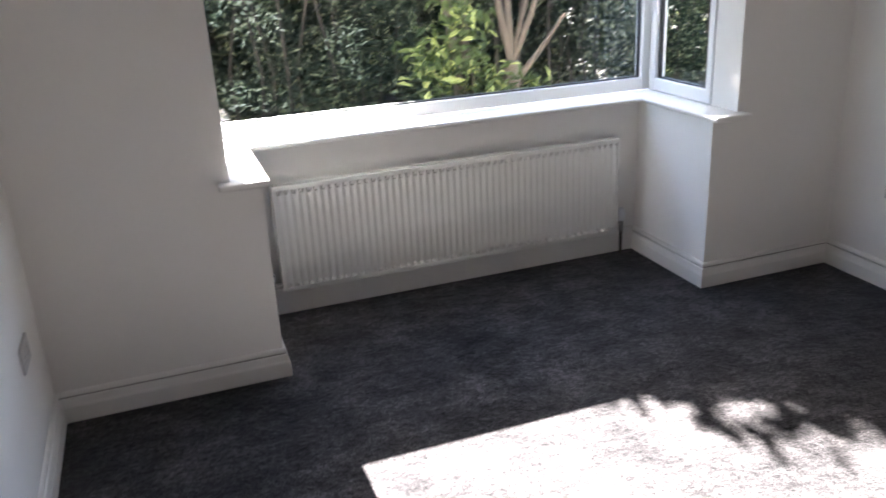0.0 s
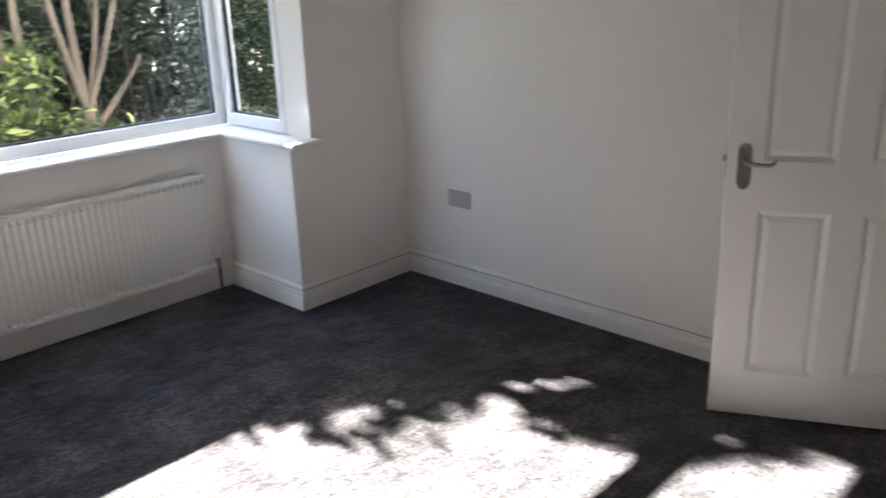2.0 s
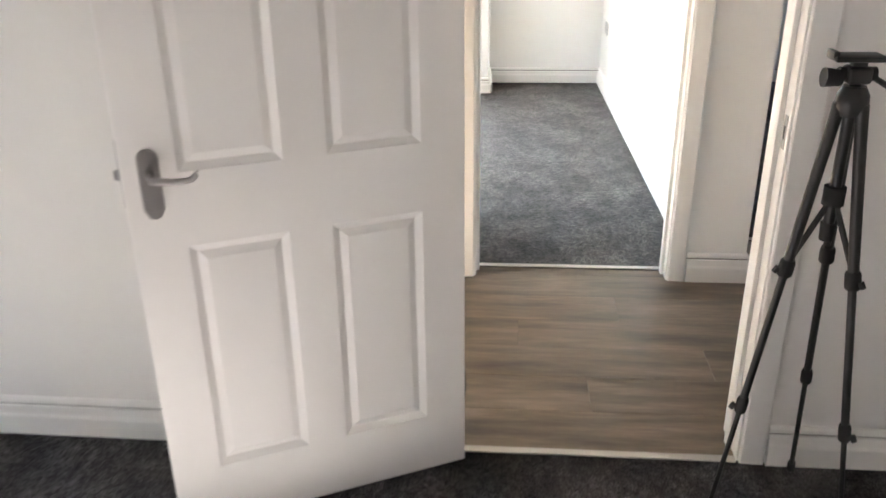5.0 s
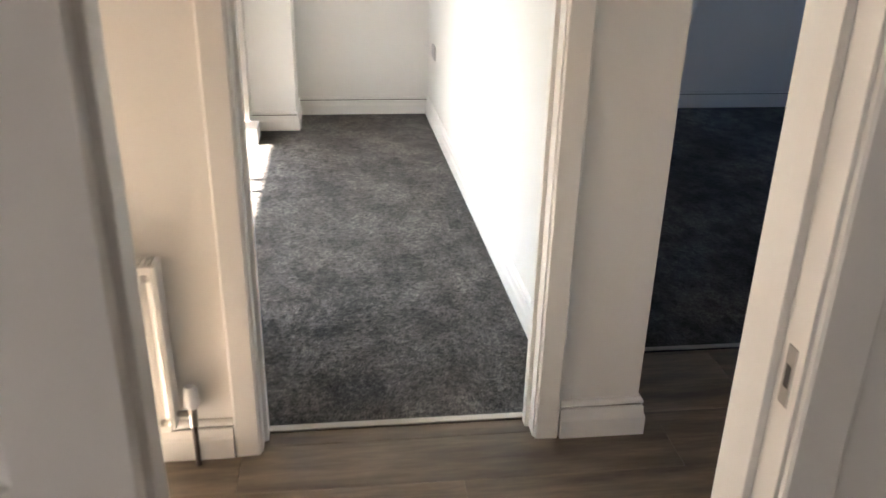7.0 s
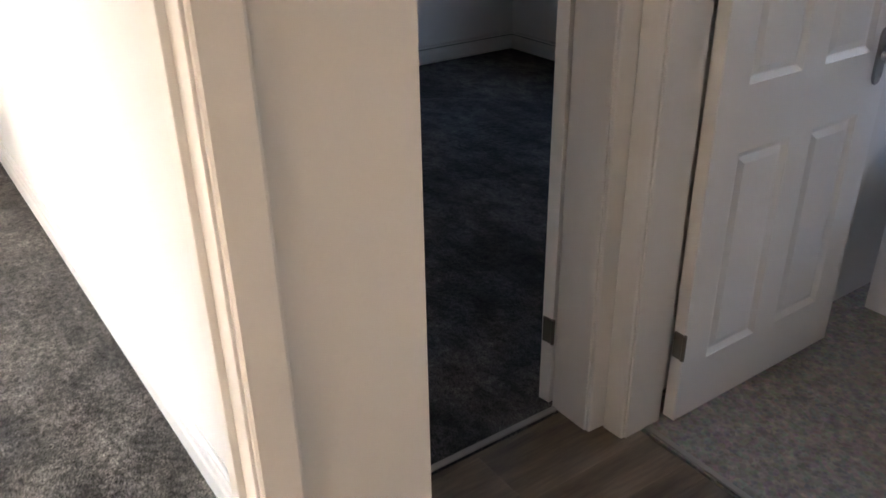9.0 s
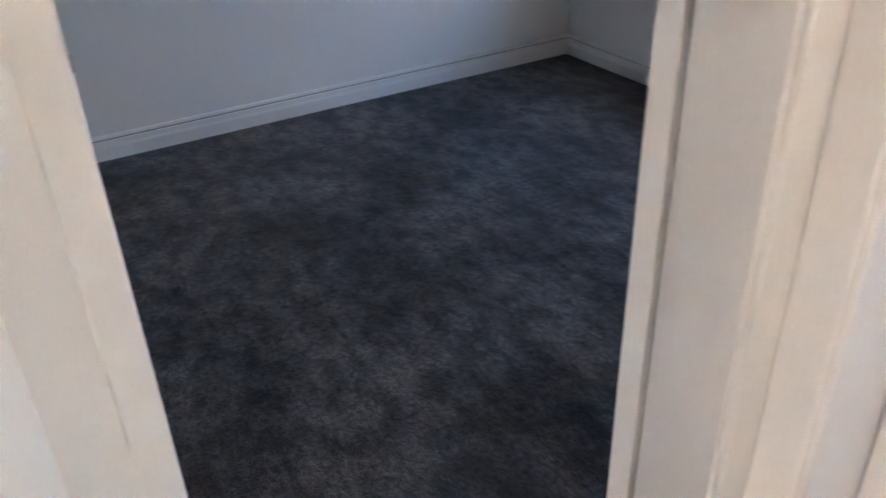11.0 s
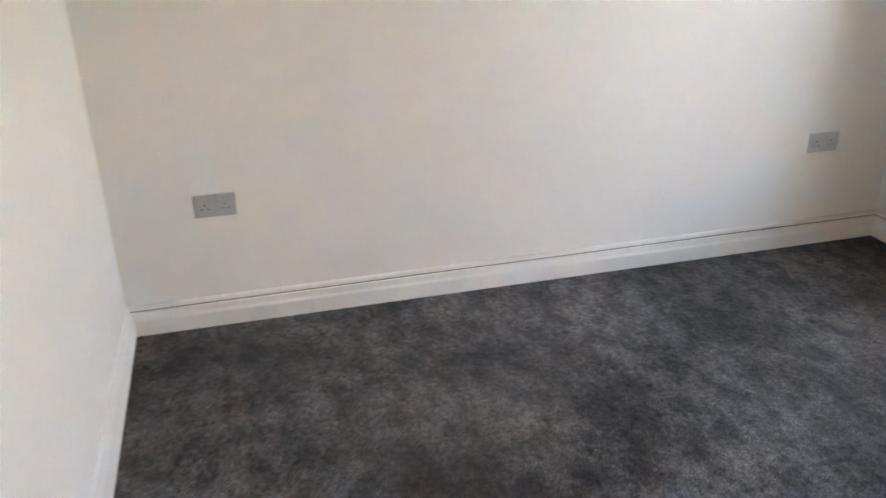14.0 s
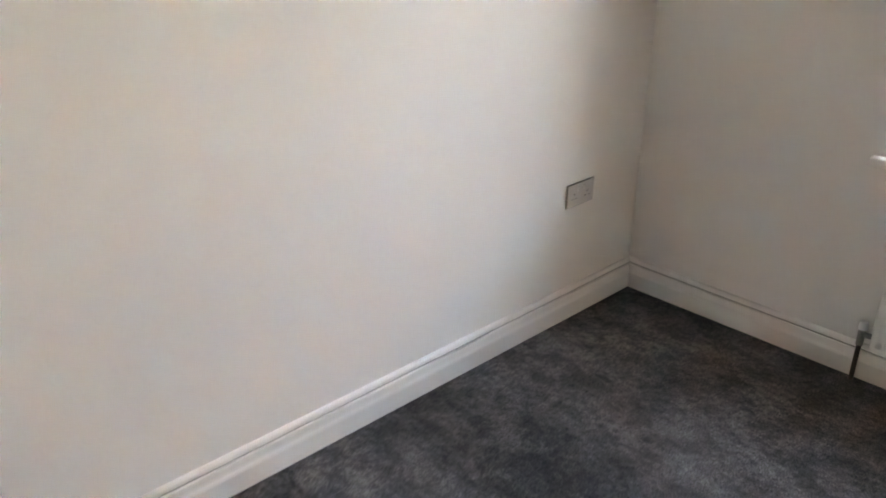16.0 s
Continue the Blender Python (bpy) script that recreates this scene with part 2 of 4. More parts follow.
def tube(bm, pts, radii, seg=10, cap=True):
    """A round bar along pts; radii one number or one a point."""
    pts = [Vector(p) for p in pts]
    if not hasattr(radii, "__len__"):
        radii = [radii] * len(pts)
    rings = []
    for i, p in enumerate(pts):
        d = (pts[min(i + 1, len(pts) - 1)] - pts[max(i - 1, 0)]).normalized()
        a = d.cross(Vector((0, 0, 1)) if abs(d.z) < 0.9 else Vector((1, 0, 0))).normalized()
        b = d.cross(a)
        rings.append([bm.verts.new(p + (a * math.cos(k * math.tau / seg) + b * math.sin(k * math.tau / seg)) * radii[i]) for k in range(seg)])
    for r, s in zip(rings, rings[1:]):
        for k in range(seg):
            bm.faces.new((r[k], r[(k + 1) % seg], s[(k + 1) % seg], s[k]))
    if cap:
        bm.faces.new(rings[0][::-1])
        bm.faces.new(rings[-1])


def mesh_of(name, bm, mat, smooth=False):
    bmesh.ops.recalc_face_normals(bm, faces=bm.faces[:])
    me = bpy.data.meshes.new(name)
    bm.to_mesh(me)
    bm.free()
    me.materials.append(mat)
    if smooth:
        for p in me.polygons:
            p.use_smooth = True
        me.set_sharp_from_angle(angle=radians(35))
    return me


def part(name, bm, mat, parent, label="", smooth=False):
    ob = new(name, mesh_of(name, bm, mat, smooth))
    ob.parent = parent
    return tagged(ob, label) if label else ob


def solid(name, bm, mat, label, category, kind="structure", smooth=False, group=""):
    return tagged(new(name, mesh_of(name, bm, mat, smooth)), label, category, group, kind)


def empty(name, at, label, category, group="", kind="", rz=0.0):
    ob = new(name)
    ob.empty_display_size = 0.1
    ob.matrix_basis = pose(*at, 0, 0, rz)
    return tagged(ob, label, category, group, kind)


def wall(name, boxes, label):
    bm = bmesh.new()
    for b in boxes:
        box(bm, *b)
    return solid(name, bm, WALL, label, "wall")


def sweep(bm, profile, path, up=(0, 0, 1), closed=False):
    """Profile points (outwards, along up) carried along path with mitred corners. Outwards is to the right of the path."""
    up = Vector(up)
    pts = [Vector(p) for p in path]
    n = len(pts)
    rings = []
    for i, p in enumerate(pts):
        a = (p - pts[i - 1]).normalized() if i > 0 or closed else None
        b = (pts[(i + 1) % n] - p).normalized() if i < n - 1 or closed else None
        na = a.cross(up) if a else b.cross(up)
        nb = b.cross(up) if b else na
        m = (na + nb).normalized()
        m = m / max(m.dot(na), 0.2)
        rings.append([bm.verts.new(p + m * u + up * v) for u, v in profile])
    k = len(profile)
    for i in range(n if closed else n - 1):
        r, s = rings[i], rings[(i + 1) % n]
        for j in range(k):
            bm.faces.new((r[j], r[(j + 1) % k], s[(j + 1) % k], s[j]))
    if not closed:
        bm.faces.new(rings[0])
        bm.faces.new(rings[-1][::-1])


SKIRT = [(0, 0.002), (0.022, 0.002), (0.022, 0.060), (0.0205, 0.066), (0.0175, 0.072), (0.0160, 0.080), (0.0155, 0.088), (0.0145, 0.0945), (0.0115, 0.0965), (0.0070, 0.0970), (0.0070, 0.1030), (0.0125, 0.1035), (0.0140, 0.107), (0.0115, 0.115), (0.006, 0.1205), (0, 0.1215)]


def skirting(path, where):
    """A skirting board along the foot of a wall; the room is to the right of the path."""
    bm = bmesh.new()
    sweep(bm, SKIRT, [(x, y, 0) for x, y in path])
    ob = solid("baseboard", bm, GLOSS, "white painted moulded skirting board " + where, "skirting board")
    # shade and dirt in the groove under the bead, painted as a darker material
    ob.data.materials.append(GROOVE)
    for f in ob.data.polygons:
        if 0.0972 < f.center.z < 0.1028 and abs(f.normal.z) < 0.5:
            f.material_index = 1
    return ob


# ---- the plan: wall faces ----
AX0, AX1, AY0, AY1 = -3.525, 0.018, -4.05, 0.018
AXD = -0.006  # the same wall at the doorway: it runs slightly out of square
BAYL, BAYR, BAYY = -2.69, -0.71, 0.612
HX0, HX1 = 0.135, 1.145
BX0, BX1 = 1.265, 4.865
CX0, CX1, CY0, CY1 = 1.60, 4.952, -6.893, -3.61
DY = -4.405
H = 2.42
ADOOR = (-3.325, -2.56)
BDOOR = (-3.325, -2.56)
CDOOR = (-4.335, -3.707)
DDOOR = (0.60, 1.385)
DOORH = 2.0

# floors
bm = bmesh.new()
box(bm, AX0, -0.004, AY0, BAYY + 0.02, -0.05, 0)
box(bm, -0.004, AX1, ADOOR[1] + 0.03, AY1, -0.05, -0.0005)
solid("floor_1", bm, CARPET, "charcoal grey cut-pile carpet in the bay bedroom", "carpet")
bm = bmesh.new()
box(bm, 1.255, BX1 + 0.02, -3.47, -1.9, -0.05, 0)
solid("floor_2", bm, CARPET_B, "mid grey cut-pile carpet in the room with timber doors", "carpet")
bm = bmesh.new()
box(bm, 1.585, CX1, CY0, CY1, -0.05, 0)
solid("floor_3", bm, CARPET_C, "dark grey cut-pile carpet in the back bedroom", "carpet")
bm = bmesh.new()
box(bm, -0.2, 3.0, -6.9, -4.47, -0.05, -0.002)
solid("floor_4", bm, VINYL, "speckled beige stone-effect vinyl floor in the bathroom", "vinyl floor")

# walls of the bay bedroom
wall("wall_1", [(AX0 - 0.3, AX0, AY0 - 0.3, 0.318, -0.05, H)], "off-white painted wall beside the bay")
wall("wall_2", [(AX0, BAYL, AY1, 0.30, -0.05, 0.794), (AX0, BAYL - 0.11, AY1, 0.19, 0.794, H)], "off-white painted pier beside the bay window")
wall("wall_3", [(BAYR, AX1 + 0.117, AY1, 0.30, -0.05, 0.794), (BAYR + 0.125, AX1 + 0.117, AY1, 0.20, 0.794, H)], "off-white painted pier between bay and side wall")
bm = bmesh.new()
prism(bm, [(AXD, ADOOR[1] + 0.03), (HX0, ADOOR[1] + 0.03), (HX0, AY1), (AX1, AY1)], -0.05, H)
box(bm, AXD, HX0, -4.53, ADOOR[0] - 0.03, -0.05, H)
box(bm, AXD, HX0, ADOOR[0] - 0.03, ADOOR[1] + 0.03, DOORH + 0.03, H)
solid("wall_4", bm, WALL, "off-white painted wall with a doorway to the hall", "wall")
wall("wall_5", [(AX0, AXD, AY0 - 0.12, AY0, -0.05, H)], "plain off-white painted back wall")
# bay: low walls under the windows and the lintel over the opening
wall("wall_6", [(BAYL - 0.28, BAYR + 0.28, BAYY, BAYY + 0.26, -0.3, 0.794), (BAYL - 0.28, BAYL, 0.30, BAYY, -0.3, 0.794), (BAYR, BAYR + 0.28, 0.30, BAYY, -0.3, 0.794)],
     "low white painted wall under the bay window")
wall("wall_7", [(BAYL - 0.28, BAYR + 0.28, 0.30, BAYY + 0.26, 2.16, H), (BAYL - 0.11, BAYR + 0.125, AY1, 0.30, 2.16, H)], "white painted head over the bay window")
# hall, with the wall of the room with timber doors
wall("wall_8", [(HX1, BX0, BDOOR[1] + 0.03, 0.42, -0.05, H), (HX1, BX0, -3.63, BDOOR[0] - 0.03, -0.05, H), (HX1, BX0, BDOOR[0] - 0.03, BDOOR[1] + 0.03, DOORH + 0.03, H)],
     "warm white painted hall wall with a doorway")
wall("wall_9", [(0.0, 0.25, 0.30, 0.42, -0.05, H), (1.05, HX1, 0.30, 0.42, -0.05, H), (0.25, 1.05, 0.30, 0.42, -0.05, 0.30), (0.25, 1.05, 0.30, 0.42, 1.78, H)],
     "plain white end wall of the hall with a window")
bm = bmesh.new()
prism(bm, [(BX0, -3.63), (1.60, -3.63), (1.60, CY1), (CX1 + 0.1, CY1), (CX1 + 0.1, -3.408), (BX0, -3.462)], -0.05, H)
solid("wall_10", bm, WALL, "white painted partition between two rooms", "wall")
wall("wall_11", [(CX0 + 0.004, 1.735, CDOOR[1], CY1, -0.05, H), (1.735, 1.785, CDOOR[1] + 0.009, CY1, -0.05, H), (1.475, CX0, CDOOR[1] + 0.03, -3.63, -0.05, H), (1.475, CX0, CY0, CDOOR[0] - 0.03, -0.05, H), (1.475, CX0, CDOOR[0] - 0.03, CDOOR[1] + 0.03, DOORH + 0.03, H)],
     "white painted wall with the back bedroom doorway")
wall("wall_12", [(HX0 - 0.4, DDOOR[0] - 0.03, DY - 0.125, DY, -0.05, H), (DDOOR[1] + 0.03, 1.475, DY - 0.125, DY, -0.05, H), (DDOOR[0] - 0.03, DDOOR[1] + 0.03, DY - 0.125, DY, DOORH + 0.03, H)],
     "white painted wall with the bathroom doorway")
# room with timber doors
BGL = -2.24
wall("wall_13", [(BX1, BX1 + 0.3, -3.42, -1.9, -0.05, H)], "off-white painted far wall")
wall("wall_14", [(4.468, BX1, -2.517, -1.9, -0.05, H)], "white painted boxed pier in the room corner")
wall("wall_15", [(BX0, 1.75, BGL, -1.96, -0.05, H), (1.75, 4.468, BGL, -1.96, 2.1, H), (4.331, 4.468, BGL, -1.96, -0.05, 2.1)], "white painted wall over the timber patio doors")
# back bedroom
wall("wall_16", [(CX1, CX1 + 0.3, CY0 - 0.3, CY1, -0.05, H)], "off-white painted wall with two sockets")
WX0, WX1, WZ0, WZ1 = 3.25, 4.10, 0.735, 2.05
wall("wall_17", [(1.475, WX0, CY0 - 0.3, CY0, -0.05, H), (WX1, CX1, CY0 - 0.3, CY0, -0.05, H), (WX0, WX1, CY0 - 0.3, CY0, -0.05, WZ0 - 0.03), (WX0, WX1, CY0 - 0.3, CY0, WZ1, H)],
     "white painted window wall of the back bedroom")
# bathroom shell
wall("wall_18", [(-0.32, -0.2, -6.9, DY - 0.125, -0.05, H), (1.475, 1.6, CY0 - 0.3, CY0, -0.05, H), (-0.32, 0.1, -7.1, -6.9, -0.05, H), (1.2, 1.475, -7.1, -6.9, -0.05, H), (0.1, 1.2, -7.1, -6.9, -0.05, 0.95), (0.1, 1.2, -7.1, -6.9, 2.0, H)],
     "white bathroom wall with a window over the bath")

bm = bmesh.new()
box(bm, -4.2, 5.6, -7.6, 0.32, H, H + 0.2)
box(bm, BAYL - 0.3, BAYR + 0.3, 0.32, 0.95, H, H + 0.2)
solid("ceiling", bm, CEILING, "plain white painted ceiling", "ceiling")

# skirtings
skirting([(AX0, AY0), (AX0, AY1), (BAYL, AY1), (BAYL, BAYY)], "round the bay bedroom")
skirting([(BAYR, BAYY), (BAYR, AY1), (AX1, AY1), (AXD, ADOOR[1] + 0.075)], "from the bay to the door")
skirting([(AXD, ADOOR[0] - 0.075), (AXD, AY0), (AX0, AY0)], "behind the tripod")
skirting([(HX0, ADOOR[0] - 0.075), (HX0, DY), (DDOOR[0] - 0.075, DY)][::-1], "in the hall")
skirting([(HX1, 0.3), (HX1, BDOOR[1] + 0.075)], "under the hall radiator")
skirting([(HX1, BDOOR[0] - 0.075), (HX1, -3.63), (1.455, -3.63)], "round the hall corner")
skirting([(HX0, ADOOR[1] + 0.075), (HX0, 0.3)], "in the hall")
skirting([(4.468, -2.24), (4.468, -2.517), (BX1, -2.517), (BX1, -3.4115), (BX0, -3.462)], "in the room with timber doors")
skirting([(1.80, CY1), (CX1, CY1), (CX1, CY0), (1.62, CY0), (1.62, -5.1)], "in the back bedroom")
bm = bmesh.new()
rounded(bm, BAYL + 0.02, BAYR - 0.02, BAYY - 0.016, BAYY - 0.0005, 0.002, 0.13, 0.003)
solid("baseboard", bm, GLOSS, "plain white skirting under the bay radiator", "skirting board")


# ---- doorways ----
ARCH = [(0, 0), (0.0, 0.010), (0.004, 0.0135), (0.060, 0.0165), (0.065, 0.0145), (0.066, 0.011), (0.066, 0)]


def door_frame(plane, axis, side, lo, hi, depth, where, stop, legs=(True, True)):
    """Linings, stops and architraves round an opening. plane and depth: the wall's two faces; axis: the wall's running axis."""
    root = empty("door_frame", ((plane + depth) / 2, (lo + hi) / 2, 0) if axis == "y" else ((lo + hi) / 2, (plane + depth) / 2, 0), "white gloss painted door frame " + where, "door frame", kind="structure")
    inv = Matrix.Translation(-root.location)

    def put(name, make):
        bm = bmesh.new()
        make(bm)
        if axis == "x":
            bmesh.ops.transform(bm, matrix=Matrix(((0, 1, 0, 0), (1, 0, 0, 0), (0, 0, 1, 0), (0, 0, 0, 1))), verts=bm.verts[:])
        bmesh.ops.transform(bm, matrix=inv, verts=bm.verts[:])
        return part(name, bm, GLOSS, root)

    a, b = min(plane, depth) - 0.002, max(plane, depth) + 0.002
    put("lining", lambda m: rounded(m, a, b, lo - 0.03, lo, 0.001, DOORH, 0.002))
    put("lining", lambda m: rounded(m, a, b, hi, hi + 0.03, 0.001, DOORH, 0.002))
    put("head", lambda m: rounded(m, a, b, lo - 0.03, hi + 0.03, DOORH + 0.0005, DOORH + 0.03, 0.002))
    if stop:
        s0, s1 = stop
        put("stop", lambda m: rounded(m, s0, s1, lo - 0.001, lo + 0.012, 0.002, DOORH - 0.012, 0.002))
        put("stop", lambda m: rounded(m, s0, s1, hi - 0.012, hi + 0.001, 0.002, DOORH - 0.012, 0.002))
        put("stop", lambda m: rounded(m, s0, s1, lo, hi, DOORH - 0.012, DOORH, 0.002))
    for face, out in ((a + 0.002, -1), (b - 0.002, 1)):
        def arch(m, face=face, out=out):
            prof = [(u + 0.006, v) for u, v in ARCH]
            path = [(face, lo, 0.001), (face, lo, DOORH), (face, hi, DOORH), (face, hi, 0.001)]
            path = path if legs[1] else path[:3]
            if out > 0:
                sweep(m, [(-u, v) for u, v in prof], path, (1, 0, 0))
            else:
                sweep(m, prof, path, (-1, 0, 0))
        if (face, out) not in SKIP:
            put("architrave", arch)
    return root


SKIP = {(BX0, 1)}
door_frame(AXD, "y", 1, *ADOOR, HX0, "between bay bedroom and hall", (0.04, 0.08))
b_frame = door_frame(HX1, "y", 1, *BDOOR, BX0, "of the room with timber doors", (1.19, 1.225))
bm = bmesh.new()
rounded(bm, 1.228, 1.262, BDOOR[1] - 0.0022, BDOOR[1] + 0.001, 0.245, 0.325, 0.0006, 1)
ob = part("hinge_plate", bm, HINGE, b_frame, "dull metal hinge plate")
ob.location = -b_frame.location
SKIP = {(CX0, 1)}
door_frame(1.475, "y", 1, *CDOOR, CX0, "of the back bedroom", None, (True, False))
SKIP = {(DY - 0.125, -1)}
door_frame(DY - 0.125, "x", 1, *DDOOR, DY, "of the bathroom", None)


def threshold(x0, x1, y0, y1, where):
    bm = bmesh.new()
    rounded(bm, x0, x1, y0, y1, 0.0005, 0.007, 0.003)
    solid("threshold_strip", bm, STRIP, "thin pale metal carpet threshold strip " + where, "threshold")


threshold(-0.018, 0.008, ADOOR[0], ADOOR[1], "at the bedroom doorway")
threshold(1.232, 1.258, BDOOR[0], BDOOR[1], "at the room with timber doors")
threshold(1.578, 1.598, CDOOR[0], CDOOR[1], "at the dark bedroom")
threshold(DDOOR[0], DDOOR[1], DY - 0.085, DY - 0.067, "at the bathroom")


def lever_handle(side):
    """Back plate, lever and screws on one face of a leaf; the leaf's lock edge is at x = 0, its face at y = 0, outwards y < 0."""
    made = []
    bm = bmesh.new()
    w, h = 0.021, 0.076
    outline = [(-w, -h + 0.022), (-w * 0.55, -h + 0.004), (0, -h), (w * 0.55, -h + 0.004), (w, -h + 0.022)]
    outline += [(w * math.cos(a), h - w + w * math.sin(a)) for a in [k * math.pi / 10 for k in range(11)]]
    lo = [bm.verts.new((x, 0, z)) for x, z in outline]
    mid = [bm.verts.new((x, -0.004, z)) for x, z in outline]
    hi = [bm.verts.new((x * 0.86, -0.007, z * 0.96)) for x, z in outline]
    for r, s in ((lo, mid), (mid, hi)):
        for i in range(len(outline)):
            j = (i + 1) % len(outline)
            bm.faces.new((r[i], r[j], s[j], s[i]))
    bm.faces.new(hi)
    bm.faces.new(lo[::-1])
    made.append(("back_plate", bm))
    bm = bmesh.new()
    tube(bm, [(0, -0.005, 0.022), (0, -0.02, 0.022)], [0.012, 0.010], 14)
    tube(bm, [(0, -0.018, 0.022), (0, -0.042, 0.021), (0.012, -0.050, 0.020), (0.05, -0.052, 0.016), (0.085, -0.052, 0.015), (0.100, -0.053, 0.018), (0.110, -0.055, 0.027), (0.113, -0.056, 0.035)],
         [0.008, 0.0085, 0.0085, 0.007, 0.0065, 0.007, 0.007, 0.005], 12)
    bmesh.ops.scale(bm, vec=(0.80, 1, 1), verts=bm.verts[:])
    made.append(("lever", bm))
    for sx in (-0.011, 0.011):
        bm = bmesh.new()
        tube(bm, [(sx, -0.006, -0.054), (sx, -0.0085, -0.054)], [0.004, 0.003], 10)
        made.append(("screw", bm))
    return made


def door(name, at, rz, width, label, hinge_zs=(0.247, 1.75), lock=True):
    """A four-panel leaf hung on the z axis at its origin, running along +x from the hinge, 38 mm thick towards +y."""
    root = empty(name, at, label, "door", kind="structure", rz=rz)
    z0, z1, th = 0.008, 1.985, 0.038
    bm = bmesh.new()
    st = 0.112 * width / 0.762
    mid = 0.10 * width / 0.762
    xs = [0.002, st, (width - mid) / 2, (width + mid) / 2, width - st, width]
    zs = [z0, 0.178, 0.758, 0.925, 1.865, z1]
    grids = []
    for y, flip in ((0.0, False), (th, True)):
        v = [[bm.verts.new((x, y, z)) for x in xs] for z in zs]
        grids.append(v)
        panels = []
        for i in range(5):
            for j in range(5):
                q = (v[i][j], v[i][j + 1], v[i + 1][j + 1], v[i + 1][j])
                f = bm.faces.new(q[::-1] if flip else q)
                if i in (1, 3) and j in (1, 3):
                    panels.append(f)
        bm.normal_update()
        for f in panels:
            for t, d in ((0.002, -0.002), (0.013, -0.008), (0.003, -0.0005), (0.015, 0.006), (0.003, 0.001)):
                bmesh.ops.inset_region(bm, faces=[f], thickness=t, depth=d, use_even_offset=True)
    a, b = grids
    for i in range(5):
        bm.faces.new((a[i][0], a[i + 1][0], b[i + 1][0], b[i][0]))
        bm.faces.new((a[i][5], b[i][5], b[i + 1][5], a[i + 1][5]))
    for j in range(5):
        bm.faces.new((a[0][j], b[0][j], b[0][j + 1], a[0][j + 1]))
        bm.faces.new((a[5][j], a[5][j + 1], b[5][j + 1], b[5][j]))
    leaf = part("leaf", bm, DOORPAINT, root, "white painted four-panel leaf")
    bev = leaf.modifiers.new("soft edges", "BEVEL")
    bev.width, bev.segments, bev.limit_method, bev.angle_limit = 0.0015, 2, "ANGLE", radians(40)
    for z in hinge_zs:
        bm = bmesh.new()
        tube(bm, [(-0.002, -0.003, z - 0.038), (-0.002, -0.003, z + 0.038)], 0.0055, 10)
        rounded(bm, -0.0045, 0.0005, 0.0, 0.030, z - 0.038, z + 0.038, 0.0008, 1)
        part("hinge", bm, HINGE, root, "small dull metal butt hinge", True)
    for y, s in ((0.0, 1), (th, -1)):
        for nm, bm in lever_handle(s):
            m = Matrix.Translation((width - 0.055, y, 0.906)) @ Matrix.Diagonal((-1, s, 1, 1))
            bmesh.ops.transform(bm, matrix=m, verts=bm.verts[:])
            part(nm, bm, CHROME, root, "satin metal lever handle" if nm == "lever" else "", True)
    bm = bmesh.new()
    rounded(bm, width - 0.0005, width + 0.0015, 0.008, 0.030, 0.86, 1.0, 0.0005, 1)
    prism(bm, [(width, 0.013), (width + 0.012, 0.013), (width + 0.004, 0.026), (width, 0.026)], 0.918, 0.938)
    part("latch", bm, CHROME, root, "protruding spring latch")
    return root


door("door_1", (-0.021, -2.565, 0), 116.2, 0.756, "white four-panel bedroom door standing open into the room")
door("door_2", (1.612, -4.33, 0), -82.0, 0.612, "white four-panel door folded back against the bedroom wall")
door("door_3", (1.355, DY - 0.147, 0), -90.0, 0.70, "white four-panel bathroom door standing open")
# door of the room with timber doors, folded back against that room's hall wall
door("door_4", (1.275, -2.553, 0), 21.0, 0.752, "white four-panel door folded back inside the next room")

# ---- hall floor boards ----
hall_floor = empty("floor_5", (0.6, -2.5, 0), "grey-brown oak laminate boards in the hall", "laminate floor", kind="structure")
bm = bmesh.new()
box(bm, 0.009, 1.231, -4.461, 0.30, -0.05, -0.004)
box(bm, 1.231, 1.571, -4.461, -3.60, -0.05, -0.004)
part("underlay", bm, TWIG, hall_floor).location = -hall_floor.location
PLANKS = {}


def plank(x0, x1, y0, y1):
    key = (round(x1 - x0, 3), round(y1 - y0, 3))
    if key not in PLANKS:
        bm = bmesh.new()
        w, l = key[0] / 2 - 0.0002, key[1] / 2 - 0.0003
        lo = [bm.verts.new((sx * w, sy * l, -0.004)) for sx, sy in ((-1, -1), (1, -1), (1, 1), (-1, 1))]
        md = [bm.verts.new((sx * w, sy * l, -0.0005)) for sx, sy in ((-1, -1), (1, -1), (1, 1), (-1, 1))]
        hi = [bm.verts.new((sx * (w - 0.0006), sy * (l - 0.0006), 0)) for sx, sy in ((-1, -1), (1, -1), (1, 1), (-1, 1))]
        for r, q in ((lo, md), (md, hi)):
            for i in range(4):
                bm.faces.new((r[i], r[(i + 1) % 4], q[(i + 1) % 4], q[i]))
        bm.faces.new(hi)
        PLANKS[key] = mesh_of("plank", bm, LAMINATE)
    ob = new("plank", PLANKS[key])
    ob.parent = hall_floor
    ob.location = Vector(((x0 + x1) / 2, (y0 + y1) / 2, 0)) - hall_floor.location


